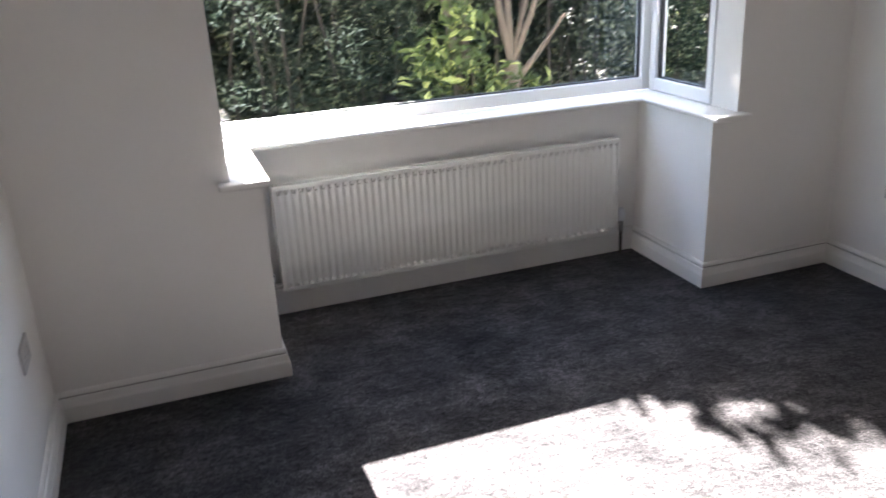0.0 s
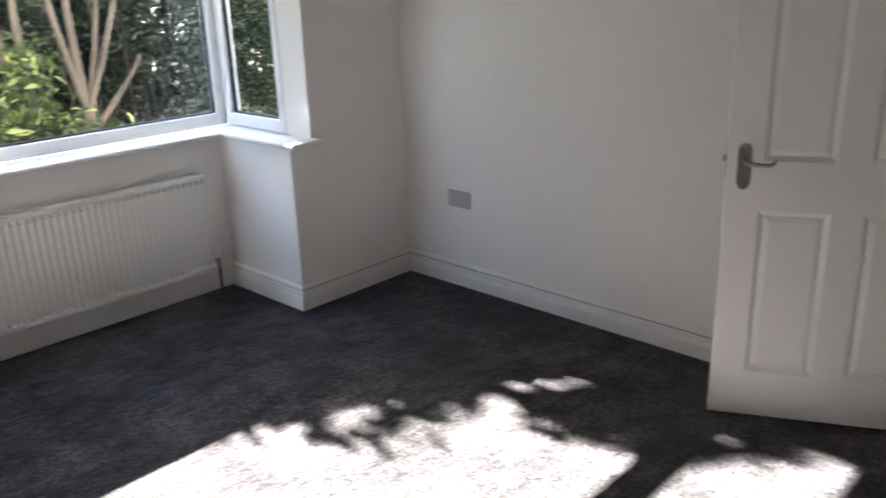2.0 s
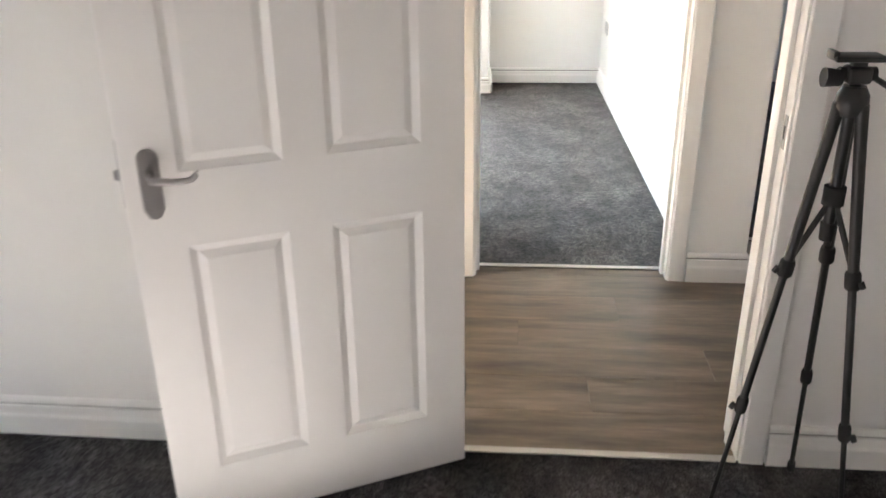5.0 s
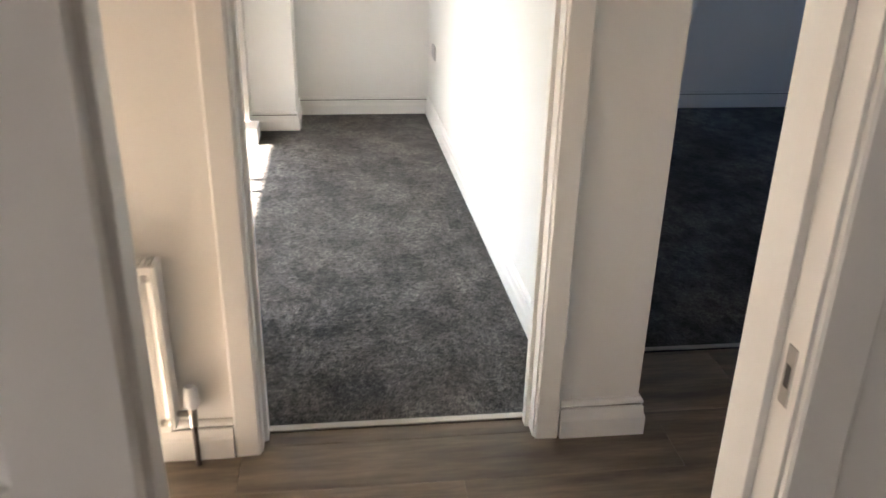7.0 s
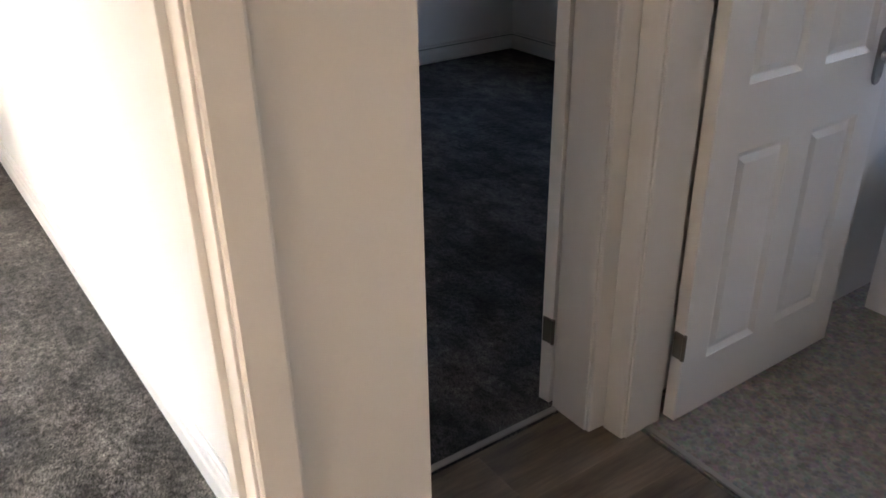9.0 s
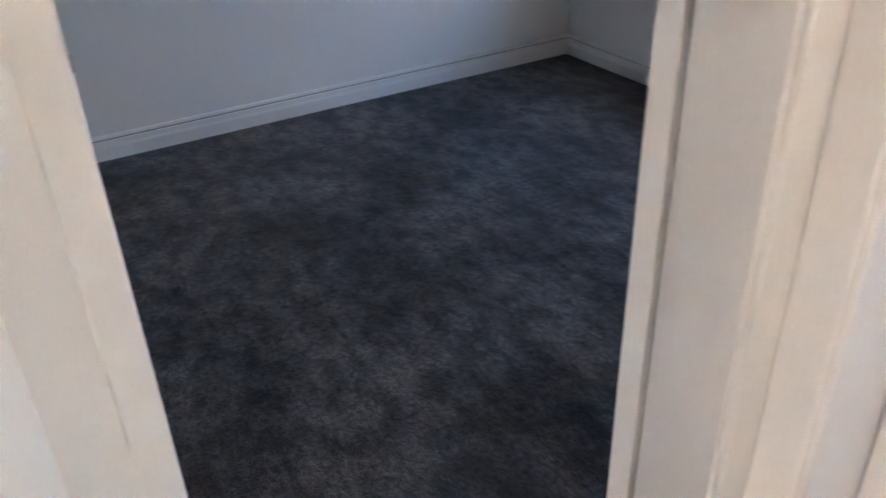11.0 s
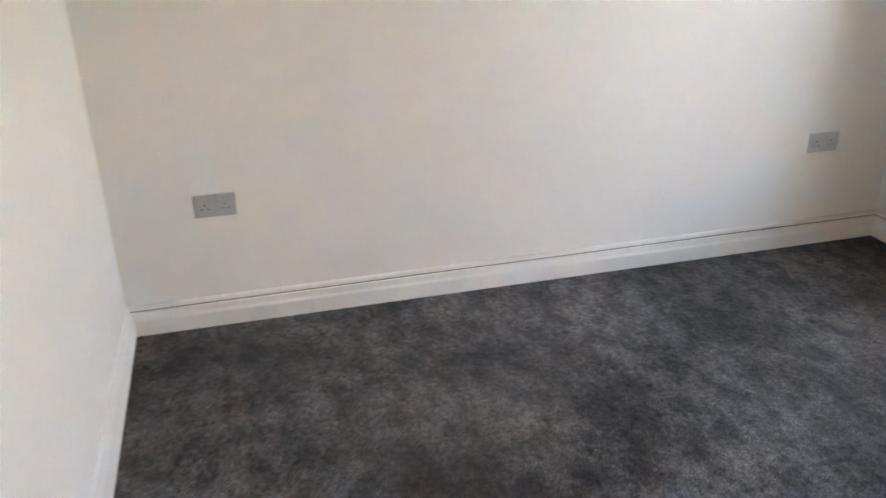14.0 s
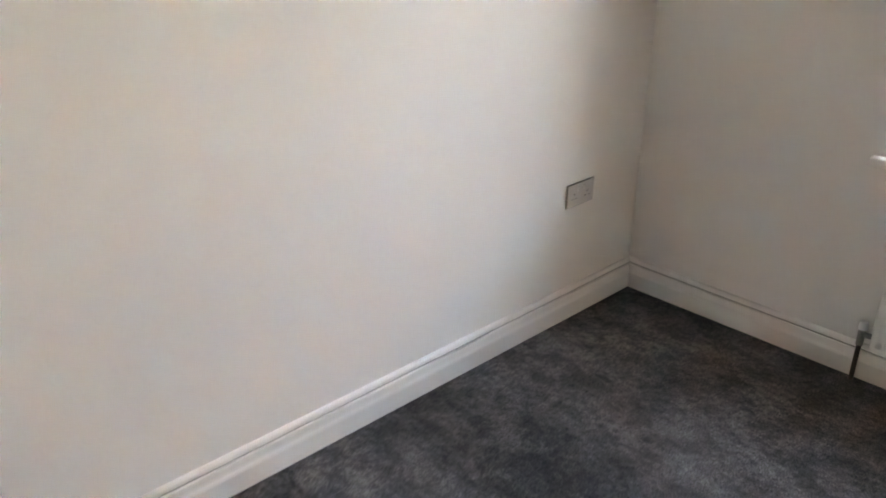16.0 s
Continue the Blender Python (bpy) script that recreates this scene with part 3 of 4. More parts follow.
def lay_planks():
    width, length = 0.193, 1.22
    starts = [-0.35, -0.93, -0.12, -0.71, -1.08, -0.48, -0.22, -0.80, -0.6]
    for c in range(9):
        x0 = 0.009 + c * width
        y0, y1 = -4.461, 0.30
        pieces = [(x0, min(x0 + width, 1.231))] if x0 < 1.231 else [(x0, min(x0 + width, 1.571))]
        if x0 < 1.231 < x0 + width:
            pieces.append((1.231, x0 + width))
        for a, b in pieces:
            top = y1 if b <= 1.232 else -3.60
            y = y0 + starts[c]
            while y < top:
                p, q = max(y, y0), min(y + length, top)
                if q - p > 0.02 and b - a > 0.01:
                    plank(a, b, p, q)
                y += length


# ---- bay window ----
def pane_window(root, p0, p1, z0, z1, inward, bars=(), split=None, stile=0.062):
    """One flat framed light from plan point p0 to p1: outer frame, transom, seals and panes, as parts of root."""
    p0, p1 = Vector((*p0, 0)), Vector((*p1, 0))
    along = (p1 - p0).normalized()
    length = (p1 - p0).length
    m = Matrix.Translation(-root.location) @ Matrix.Translation(p0) @ Matrix((( along.x, inward[0], 0, 0), (along.y, inward[1], 0, 0), (0, 0, 1, 0), (0, 0, 0, 1)))
    f = 0.062

    def put(name, mat, boxes, r=0.006):
        bm = bmesh.new()
        for b in boxes:
            rounded(bm, *b, r) if r else box(bm, *b)
        bmesh.ops.transform(bm, matrix=m, verts=bm.verts[:])
        return part(name, bm, mat, root)

    posts = [0.0] + [b - stile / 2 for b in bars] + [length - stile]
    for x in posts:
        put("stile", PVC, [(x, x + stile, -0.032, 0.032, z0, z1)])
    rails = [(z0, z0 + f), (z1 - f, z1)] + ([(split - 0.035, split + 0.035)] if split else [])
    edges_z = [z0 + f] + ([split - 0.035, split + 0.035] if split else []) + [z1 - f]
    for a, b in zip(posts, posts[1:]):
        for lo, hi in rails:
            put("rail", PVC, [(a + stile - 0.004, b + 0.004, -0.030, 0.030, lo, hi)])
        for lo, hi in zip(edges_z[::2], edges_z[1::2]):
            x0, x1 = a + stile, b
            s = 0.007
            put("seal", SEAL, [(x0 - 0.003, x0 + s, -0.012, 0.012, lo, hi), (x1 - s, x1 + 0.003, -0.012, 0.012, lo, hi), (x0, x1, -0.012, 0.012, lo - 0.003, lo + s), (x0, x1, -0.012, 0.012, hi - s, hi + 0.003)], 0)
            g = put("pane", GLASS, [(x0 + 0.001, x1 - 0.001, -0.003, 0.003, lo + 0.001, hi - 0.001)], 0)
            g.visible_shadow = False


WZ0B, WZT = 0.823, 2.159
w1 = empty("window_1", (-1.69, 0.74, 0.82), "white plastic framed bay window with clear glass", "window", kind="structure")
pane_window(w1, (-2.87, 0.745), (-0.583, 0.745), WZ0B, WZT, (0, -1), (), 1.76, 0.05)
w2 = empty("window_2", (-0.60, 0.45, 0.82), "narrow white plastic framed side light of the bay", "window", kind="structure")
pane_window(w2, (-0.560, 0.700), (-0.560, 0.203), WZ0B, WZT, (-1, 0), (), 1.76, 0.042)
w3 = empty("window_3", (-2.79, 0.45, 0.82), "narrow white plastic framed side light of the bay", "window", kind="structure")
pane_window(w3, (-2.915, 0.203), (-2.915, 0.675), WZ0B, WZT, (1, 0), (), 1.76)
for x, w in ((-0.546, w1), (-2.907, w1)):
    bm = bmesh.new()
    rounded(bm, x - 0.037, x + 0.037, 0.7015, 0.779, WZ0B, WZT, 0.008)
    ob = part("corner_post", bm, PVC, w)
    ob.location = -w.location

# sill board: front run and two returns, with a rounded nose
bm = bmesh.new()
NOSE = [(0.0, 0.0), (0.0, 0.026), (0.008, 0.024), (0.014, 0.018), (0.014, 0.008), (0.008, 0.002)]
sill_nose = [(-2.676, -0.03, 0.794), (-2.676, 0.554, 0.794), (-0.723, 0.554, 0.794), (-0.723, -0.03, 0.794)]
sweep(bm, NOSE, sill_nose)
prism(bm, [(-2.95, 0.712), (-2.95, 0.554), (-2.676, 0.554), (-0.723, 0.554), (-0.530, 0.554), (-0.530, 0.712)][::-1], 0.7945, 0.8199)
for x0, x1 in ((-2.95, -2.676), (-0.723, -0.550)):
    box(bm, x0, x1, 0.0 if x0 > -2 else 0.191, 0.554, 0.7945, 0.8199)
box(bm, -2.80, -2.676, 0.0, 0.191, 0.7945, 0.8199)
for x0, x1 in ((-2.845, -2.665), (-0.734, -0.545)):
    rounded(bm, x0, x1, -0.042, 0.016, 0.7942, 0.8202, 0.008, 3)
solid("window_sill", bm, GLOSS, "white gloss painted window board round the bay", "window sill", smooth=True)


# ---- radiators ----
def radiator(at, rz, length, height, label, flutes, trv_end=1, both=True, pipe=True):
    """A convector radiator: front panel facing -y, hung 0.1 above its origin's floor, running along +x from the origin."""
    root = empty("radiator", at, label, "radiator", rz=rz)
    z0, z1 = 0.135, 0.135 + height
    d = 0.075
    bm = bmesh.new()
    n = flutes * 6
    zs = [(z0 + 0.004, 0.0), (z0 + 0.022, 0.0), (z0 + 0.029, 1.0), (z0 + 0.038, 1.0), (z0 + 0.044, 0.14), (z0 + 0.25, 0.16), (z1 - 0.10, 0.2), (z1 - 0.044, 0.3), (z1 - 0.039, 1.0), (z1 - 0.025, 1.0), (z1 - 0.022, 0.0), (z1 - 0.004, 0.0)]
    rows = []
    for z, k in zs:
        row = []
        for i in range(n + 1):
            x = 0.012 + (length - 0.024) * i / n
            ph = i % 6
            depth = (0.0, 0.0, 0.5, 1.0, 1.0, 0.5)[ph] * 0.015 * k
            row.append(bm.verts.new((x, -d + depth, z)))
        rows.append(row)
    for a, b in zip(rows, rows[1:]):
        for i in range(n):
            bm.faces.new((a[i], a[i + 1], b[i + 1], b[i]))
    for row, zz in ((rows[0], z0), (rows[-1], z1)):
        lip = [bm.verts.new((v.co.x, -d + 0.005, zz)) for v in row]
        for i in range(n):
            bm.faces.new((row[i], row[i + 1], lip[i + 1], lip[i]))
    part("front_panel", bm, RADIATOR, root, "white fluted steel panel", True)
    bm = bmesh.new()
    rounded(bm, 0.012, length - 0.012, -0.028, -0.014, z0 + 0.01, z1 - 0.01, 0.004)
    part("back_panel", bm, RADIATOR, root)
    for x in (0.0, length - 0.014):
        bm = bmesh.new()
        rounded(bm, x, x + 0.014, -d + 0.003, -0.006, z0 + 0.006, z1 - 0.004, 0.004)
        part("side_panel", bm, RADIATOR, root)
    bm = bmesh.new()
    y0, y1 = -d + 0.010, -0.008
    for yy in (y0, y1):
        rounded(bm, 0.010, length - 0.010, yy - 0.003, yy + 0.003, z1 - 0.014, z1 - 0.004, 0.002)
    for i in range(int(length / 0.013)):
        x = 0.016 + i * 0.013
        if x < length - 0.02:
            box(bm, x, x + 0.006, y0, y1, z1 - 0.012, z1 - 0.007)
    part("top_grille", bm, RADIATOR, root, "white slotted top grille")
    for x in (length * 0.2, length * 0.8):
        bm = bmesh.new()
        rounded(bm, x - 0.02, x + 0.02, -0.014, -0.0004, z0 + 0.03, z1 - 0.005, 0.002)
        part("bracket", bm, RADIATOR, root)
    for x, s in ((length, 1), (0.0, -1)):
        if not both and s != trv_end:
            continue
        vx = x + s * 0.038
        bm = bmesh.new()
        tube(bm, [(x - s * 0.004, -0.038, z0 + 0.035), (vx, -0.038, z0 + 0.035)], 0.009, 12)
        tube(bm, [(vx, -0.038, z0 - 0.005), (vx, -0.038, z0 + 0.055)], [0.011, 0.012], 12)
        part("valve", bm, CHROME, root, "chrome radiator valve", True)
        bm = bmesh.new()
        if s == trv_end:
            tube(bm, [(vx, -0.038, z0 + 0.052), (vx, -0.038, z0 + 0.062), (vx, -0.038, z0 + 0.105), (vx, -0.038, z0 + 0.118)], [0.015, 0.021, 0.019, 0.013], 18)
        else:
            tube(bm, [(vx, -0.038, z0 + 0.052), (vx, -0.038, z0 + 0.078)], [0.015, 0.012], 14)
        part("valve_cap", bm, PVC, root, "white plastic valve head", True)
        bm = bmesh.new()
        tube(bm, [(vx, -0.038, 0.001), (vx, -0.038, z0 - 0.003)], 0.0075, 10)
        part("pipe", bm, COPPER, root, "thin dark supply pipe", True)
    return root


radiator((-2.595, BAYY - 0.012, 0), 0, 1.735, 0.50, "long white fluted radiator under the bay window", 52)
radiator((HX1 - 0.002, -1.452, 0), -90, 0.9, 0.48, "white radiator on the hall wall", 28, trv_end=1)
radiator((4.012, CY0 + 0.002, 0), 180, 1.5, 0.50, "white radiator under the back bedroom window", 44, trv_end=1)


# ---- sockets and switches ----
def double_socket(at, rz, label):
    """A double switched socket; plate faces -y."""
    root = empty("double_socket", at, label, "wall socket", "double sockets", rz=rz)
    bm = bmesh.new()
    rounded(bm, -0.073, 0.073, -0.0095, 0, -0.043, 0.043, 0.004, 3)
    part("plate", bm, SOCKET, root)
    for cx in (-0.036, 0.036):
        for dx, dz, w, h in ((0, 0.0, 0.004, 0.008), (-0.011, -0.016, 0.0063, 0.004), (0.011, -0.016, 0.0063, 0.004)):
            bm = bmesh.new()
            box(bm, cx + dx - w / 2, cx + dx + w / 2, -0.0101, -0.0090, dz + 0.004 - h / 2, dz + 0.004 + h / 2)
            part("slot", bm, SOCKET_DARK, root)
        sx = cx * 0.42
        bm = bmesh.new()
        rounded(bm, sx - 0.0055, sx + 0.0055, -0.0125, -0.008, 0.012, 0.029, 0.0015, 1)
        part("rocker", bm, SOCKET, root)
    return root


double_socket((AX1 - 0.003, -0.363, 0.457), -90, "white plastic double socket above the skirting")
double_socket((CX1, -3.977, 0.484), -90, "white plastic double socket near the partition")
double_socket((CX1, -6.528, 0.480), -90, "white plastic double socket near the window wall")
double_socket((4.53, -3.4125, 0.485), 180, "white plastic double socket on the partition")
double_socket((AX0, -0.325, 0.45), 90, "white plastic double socket on the side wall")


def light_switch(at, rz, label):
    """A two-gang switch; plate faces -y."""
    root = empty("light_switch", at, label, "light switch", rz=rz)
    bm = bmesh.new()
    rounded(bm, -0.073, 0.073, -0.010, 0, -0.043, 0.043, 0.004, 3)
    part("plate", bm, SOCKET, root)
    for x in (-0.024, 0.024):
        bm = bmesh.new()
        rounded(bm, x - 0.010, x + 0.010, -0.013, -0.009, -0.016, 0.016, 0.0025, 2)
        part("rocker", bm, SOCKET, root)


light_switch((2.185, CY1, 1.160), 0, "grey-white plastic two-gang light switch on the partition")

# strike plate in the bedroom door lining
bm = bmesh.new()
rounded(bm, 0.006, 0.026, ADOOR[0] - 0.001, ADOOR[0] + 0.0018, 0.885, 0.965, 0.0006, 1)
sp = solid("strike_plate", bm, CHROME, "small metal strike plate let into the door lining", "strike plate", kind="")
bm = bmesh.new()
box(bm, 0.011, 0.021, ADOOR[0] + 0.0005, ADOOR[0] + 0.0022, 0.91, 0.94)
part("keep", bm, SEAL, sp)


# ---- tripod ----
def tripod():
    hub = Vector(TRIPOD_HUB)
    root = empty("camera_tripod", (hub.x, hub.y, 0), "black folding camera tripod standing beside the doorway", "tripod")
    inv = Matrix.Translation(-root.location)

    def put(name, bm, mat=BLACK, parent=None, label=""):
        bmesh.ops.transform(bm, matrix=inv, verts=bm.verts[:])
        return part(name, bm, mat, parent or root, label, True)

    for foot in TRIPOD_FEET:
        foot = Vector(foot)
        out = Vector((foot.x - hub.x, foot.y - hub.y, 0)).normalized()
        top = hub + out * 0.022 + Vector((0, 0, -0.005))
        d = (foot - top)
        at = lambda k: top + d * k
        bm = bmesh.new()
        tube(bm, [top, at(0.06), at(0.35)], [0.0135, 0.0125, 0.0115], 12)
        leg = put("leg", bm)
        bm = bmesh.new()
        tube(bm, [at(0.33), at(0.69)], 0.0088, 12)
        put("mid_section", bm, BLACK, leg)
        bm = bmesh.new()
        tube(bm, [at(0.67), at(0.985)], 0.0062, 10)
        put("lower_section", bm, BLACK, leg)
        for k, r in ((0.345, 0.0165), (0.685, 0.0135)):
            bm = bmesh.new()
            tube(bm, [at(k - 0.018), at(k - 0.012), at(k + 0.016), at(k + 0.02)], [r * 0.85, r, r, r * 0.8], 14)
            q = at(k) + out * 0.016
            tube(bm, [q, q + out * 0.009 + Vector((0, 0, -0.012))], [0.008, 0.006], 8)
            put("clamp", bm, RUBBER, leg)
        bm = bmesh.new()
        tube(bm, [at(0.975), at(0.998)], [0.010, 0.011], 12)
        put("rubber_foot", bm, RUBBER, leg)
        bm = bmesh.new()
        col = hub + Vector((0, 0, -0.20))
        tube(bm, [col, at(0.335)], 0.0065, 8)
        put("strut", bm)
    bm = bmesh.new()
    tube(bm, [hub + Vector((0, 0, -0.03)), hub + Vector((0, 0, -0.01)), hub + Vector((0, 0, 0.012)), hub + Vector((0, 0, 0.03))], [0.024, 0.033, 0.031, 0.022], 20)
    put("hub", bm)
    bm = bmesh.new()
    tube(bm, [hub + Vector((0, 0, -0.27)), hub + Vector((0, 0, 0.05))], 0.012, 12)
    put("centre_column", bm)
    bm = bmesh.new()
    tube(bm, [hub + Vector((0, 0, -0.22)), hub + Vector((0, 0, -0.18))], [0.022, 0.022], 14)
    put("strut_collar", bm, RUBBER)
    bm = bmesh.new()
    tube(bm, [hub + Vector((0, 0, -0.30)), hub + Vector((0, 0, -0.26))], [0.014, 0.017], 14)
    put("column_end", bm, RUBBER)
    top = hub + Vector((0, 0, 0.035))
    bm = bmesh.new()
    rounded(bm, top.x - 0.022, top.x + 0.022, top.y - 0.024, top.y + 0.024, top.z, top.z + 0.034, 0.008, 3)
    tube(bm, [top + Vector((0, -0.035, 0.018)), top + Vector((0, 0.035, 0.018))], 0.014, 14)
    put("pan_head", bm)
    bm = bmesh.new()
    tube(bm, [top + Vector((-0.012, 0.034, 0.012)), top + Vector((-0.014, 0.068, 0.014))], [0.016, 0.019], 18)
    put("tilt_knob", bm, RUBBER)
    bm = bmesh.new()
    rounded(bm, top.x - 0.03, top.x + 0.03, top.y - 0.045, top.y + 0.055, top.z + 0.044, top.z + 0.056, 0.005, 2)
    rounded(bm, top.x - 0.012, top.x + 0.012, top.y - 0.014, top.y + 0.014, top.z + 0.03, top.z + 0.046, 0.003, 2)
    rounded(bm, top.x - 0.02, top.x + 0.02, top.y + 0.045, top.y + 0.058, top.z + 0.050, top.z + 0.064, 0.003, 2)
    put("mount_plate", bm)
    bm = bmesh.new()
    tube(bm, [top + Vector((0.02, -0.02, 0.02)), top + Vector((0.06, -0.09, -0.02)), top + Vector((0.075, -0.13, -0.05))], [0.006, 0.006, 0.011], 10)
    put("pan_handle", bm)


TRIPOD_HUB = (-0.235, -3.36, 1.06)
TRIPOD_FEET = [(-0.225, -3.20, 0.0), (-0.035, -3.465, 0.0), (-0.36, -3.475, 0.0)]
tripod()

# ---- room with timber doors ----
patio = empty("patio_door", (3.1, -2.1, 0), "orange stained timber glazed patio doors", "patio door", kind="structure")


def patio_part(name, mat, x0, x1, y0, y1, z0, z1, r=0.004):
    bm = bmesh.new()
    rounded(bm, x0, x1, y0, y1, z0, z1, r)
    ob = part(name, bm, mat, patio)
    ob.location = -patio.location
    return ob


for x0 in (1.752, 4.20):
    bm = bmesh.new()
    w = 0.1
    prof = [(0, 0)]
    k = 5
    for i in range(k):
        a = w * i / k
        prof += [(a + 0.004, -0.008), (a + w / k - 0.006, -0.008), (a + w / k, 0.0)]
    prof += [(w, 0.09), (0, 0.09)]
    prism(bm, [(x0 + u, -2.20 + v) for u, v in prof], 0.17, 2.098)
    ob = part("post", bm, TIMBER, patio, "reeded orange timber post")
    ob.location = -patio.location
    patio_part("post_block", TIMBER, x0 - 0.002, x0 + w + 0.002, -2.212, -2.11, 0.101 if x0 > 3 else 0.001, 0.168)
patio_part("top_rail", TIMBER, 1.852, 4.20, -2.19, -2.11, 2.0, 2.098)
for x0, x1 in ((1.853, 3.269), (3.301, 4.199)):
    patio_part("bottom_rail", STRIP, x0, x1, -2.19, -2.11, 0.0005, 0.022)
    g = patio_part("pane", GLASS, x0, x1, -2.153, -2.147, 0.022, 2.0, 0.001)
    g.visible_shadow = False
patio_part("glazing_bar", TIMBER, 3.27, 3.30, -2.185, -2.115, 0.022, 2.0)
bm = bmesh.new()
rounded(bm, 4.135, 4.33, -2.30, -2.06, 0.0005, 0.1, 0.004)
solid("plinth", bm, GLOSS, "small white painted plinth under the timber post", "plinth", kind="")
bm = bmesh.new()
tube(bm, [(4.50, -2.545, 0.001), (4.50, -2.545, 0.045), (4.50, -2.545, 0.055)], [0.006, 0.006, 0.011], 12)
tube(bm, [(4.485, -2.545, 0.045), (4.53, -2.545, 0.045)], 0.008, 10)
solid("pipe_stub", bm, CHROME, "short capped metal pipe stub by the skirting", "pipe", kind="", smooth=True)
# unseen translucent canopy added outside the timber doors to cut and diffuse sun
canopy = empty("canopy", (3.2, -0.5, 2.2), "unseen translucent white canopy added to shape light at the timber doors", "canopy", kind="structure")
bm = bmesh.new()
rounded(bm, -1.94, 1.9, -1.455, 1.49, 0.0, 0.02, 0.004)
part("sheet", bm, CANOPY, canopy)
for x in (-1.9, 0.0, 1.86):
    bm = bmesh.new()
    rounded(bm, x, x + 0.05, -1.455, 1.48, -0.05, -0.001, 0.004)
    part("rafter", bm, PVC, canopy)
for x in (-1.9, 1.85):
    bm = bmesh.new()
    rounded(bm, x, x + 0.06, 1.38, 1.44, -2.60, -0.052, 0.004)
    part("post", bm, PVC, canopy)

# ---- back bedroom window ----
w4 = empty("window_4", (3.1, CY0 - 0.2, 0.8), "white plastic framed window over the radiator", "window", kind="structure")
pane_window(w4, (WX0 + 0.001, CY0 - 0.20), (WX1 - 0.001, CY0 - 0.20), WZ0 + 0.001, WZ1 - 0.001, (0, 1))
bm = bmesh.new()
rounded(bm, WX0 - 0.05, WX1 + 0.05, CY0 - 0.0, CY0 + 0.035, WZ0 - 0.029, WZ0 - 0.002, 0.008, 3)
box(bm, WX0, WX1, CY0 - 0.165, CY0, WZ0 - 0.029, WZ0 - 0.0025)
solid("window_sill", bm, GLOSS, "white gloss painted window board over the radiator", "window sill")

# ---- bathroom ----

def bathtub():
    root = empty("bathtub", (0.6, -5.9, 0), "white bath with a plain side panel", "bathtub")
    bm = bmesh.new()
    rounded(bm, -0.795, 0.80, -0.33, 0.375, 0.53, 0.575, 0.018, 3)
    part("rim", bm, PVC, root, smooth=True)
    bm = bmesh.new()
    rounded(bm, -0.79, 0.79, 0.352, 0.368, 0.002, 0.531, 0.004, 2)
    part("side_panel", bm, PVC, root)
    for y in (-0.30, 0.30):
        for x in (-0.7, 0.7):
            bm = bmesh.new()
            tube(bm, [(x, y, 0.0), (x, y, 0.53)], 0.02, 10)
            part("support", bm, CHROME, root)


bathtub()
w7 = empty("window_7", (0.65, -7.0, 0.95), "white plastic framed bathroom window", "window", kind="structure")
pane_window(w7, (0.101, -7.0), (1.199, -7.0), 0.951, 1.999, (0, 1))


# ---- hall end window ----
w6 = empty("window_6", (0.65, 0.36, 0.30), "tall white plastic framed window at the end of the hall", "window", kind="structure")
pane_window(w6, (0.251, 0.36), (1.049, 0.36), 0.301, 1.779, (0, -1))

# ---- garden ----
bm = bmesh.new()
box(bm, -400, 400, -400, 400, -0.46, -0.40)
solid("ground", bm, SOIL, "dark bare garden soil with leaf litter", "ground")
# unseen plain fence added to keep low sky light off the back bedroom
bm = bmesh.new()
box(bm, -6.0, 9.0, -9.26, -9.2, -0.41, 2.05)
solid("backdrop", bm, TWIG, "unseen plain dark fence added behind the house to block low sky", "fence")
RNG = random.Random(7)


def leaves(name, mat, count, place, size, droop=0.4):
    """Many small folded leaves scattered by place(rng)."""
    verts, faces = [], []
    for _ in range(count):
        p = place(RNG)
        if p is None:
            continue
        p = Vector(p)
        s = size * RNG.uniform(0.6, 1.4)
        e = Euler((RNG.uniform(-1.2, 1.2), RNG.uniform(-1.2, 1.2), RNG.uniform(0, math.tau)))
        r = e.to_matrix()
        k = len(verts)
        for q in ((0, -s, 0), (0.36 * s, -0.1 * s, 0.12 * s), (0, s, -droop * s), (-0.36 * s, -0.1 * s, 0.12 * s)):
            verts.append(p + r @ Vector(q))
        faces += [(k, k + 1, k + 2), (k, k + 2, k + 3)]
    me = bpy.data.meshes.new(name)
    me.from_pydata(verts, [], faces)
    me.materials.append(mat)
    return me


def hedge_at(g):
    x = g.uniform(-7.5, 6.0)
    z = -0.4 + 3.6 * g.random() ** 0.9
    bulge = 0.35 * math.sin(x * 2.1) + 0.25 * math.sin(x * 5.3 + z * 2.0) + 0.2 * math.sin(z * 3.1 + x)
    if math.sin(x * 4.1 + 1.0) * math.sin(z * 3.7 + x * 1.7) > 0.66:
        return None
    return (x, 5.5 + bulge + abs(g.gauss(0, 0.3)), z)


def back_at(g):
    x, z = g.uniform(-9, 9), -0.4 + 4.0 * g.random()
    if math.sin(x * 6.3) * math.sin(z * 5.1 + x * 2.2) > 0.8:
        return None
    return (x, 6.6 + abs(g.gauss(0, 0.3)), z)


def far_at(g):
    x = g.uniform(-15, 3)
    top = 5.2 + 0.3 * math.sin(x * 1.7) + 0.2 * math.sin(x * 4.9 + 1)
    if -1.7 < x < 0.5:
        top = 3.1 + 0.2 * math.sin(x * 6)
    return (x, 8.2 + abs(g.gauss(0, 0.5)), g.uniform(-0.4, top))


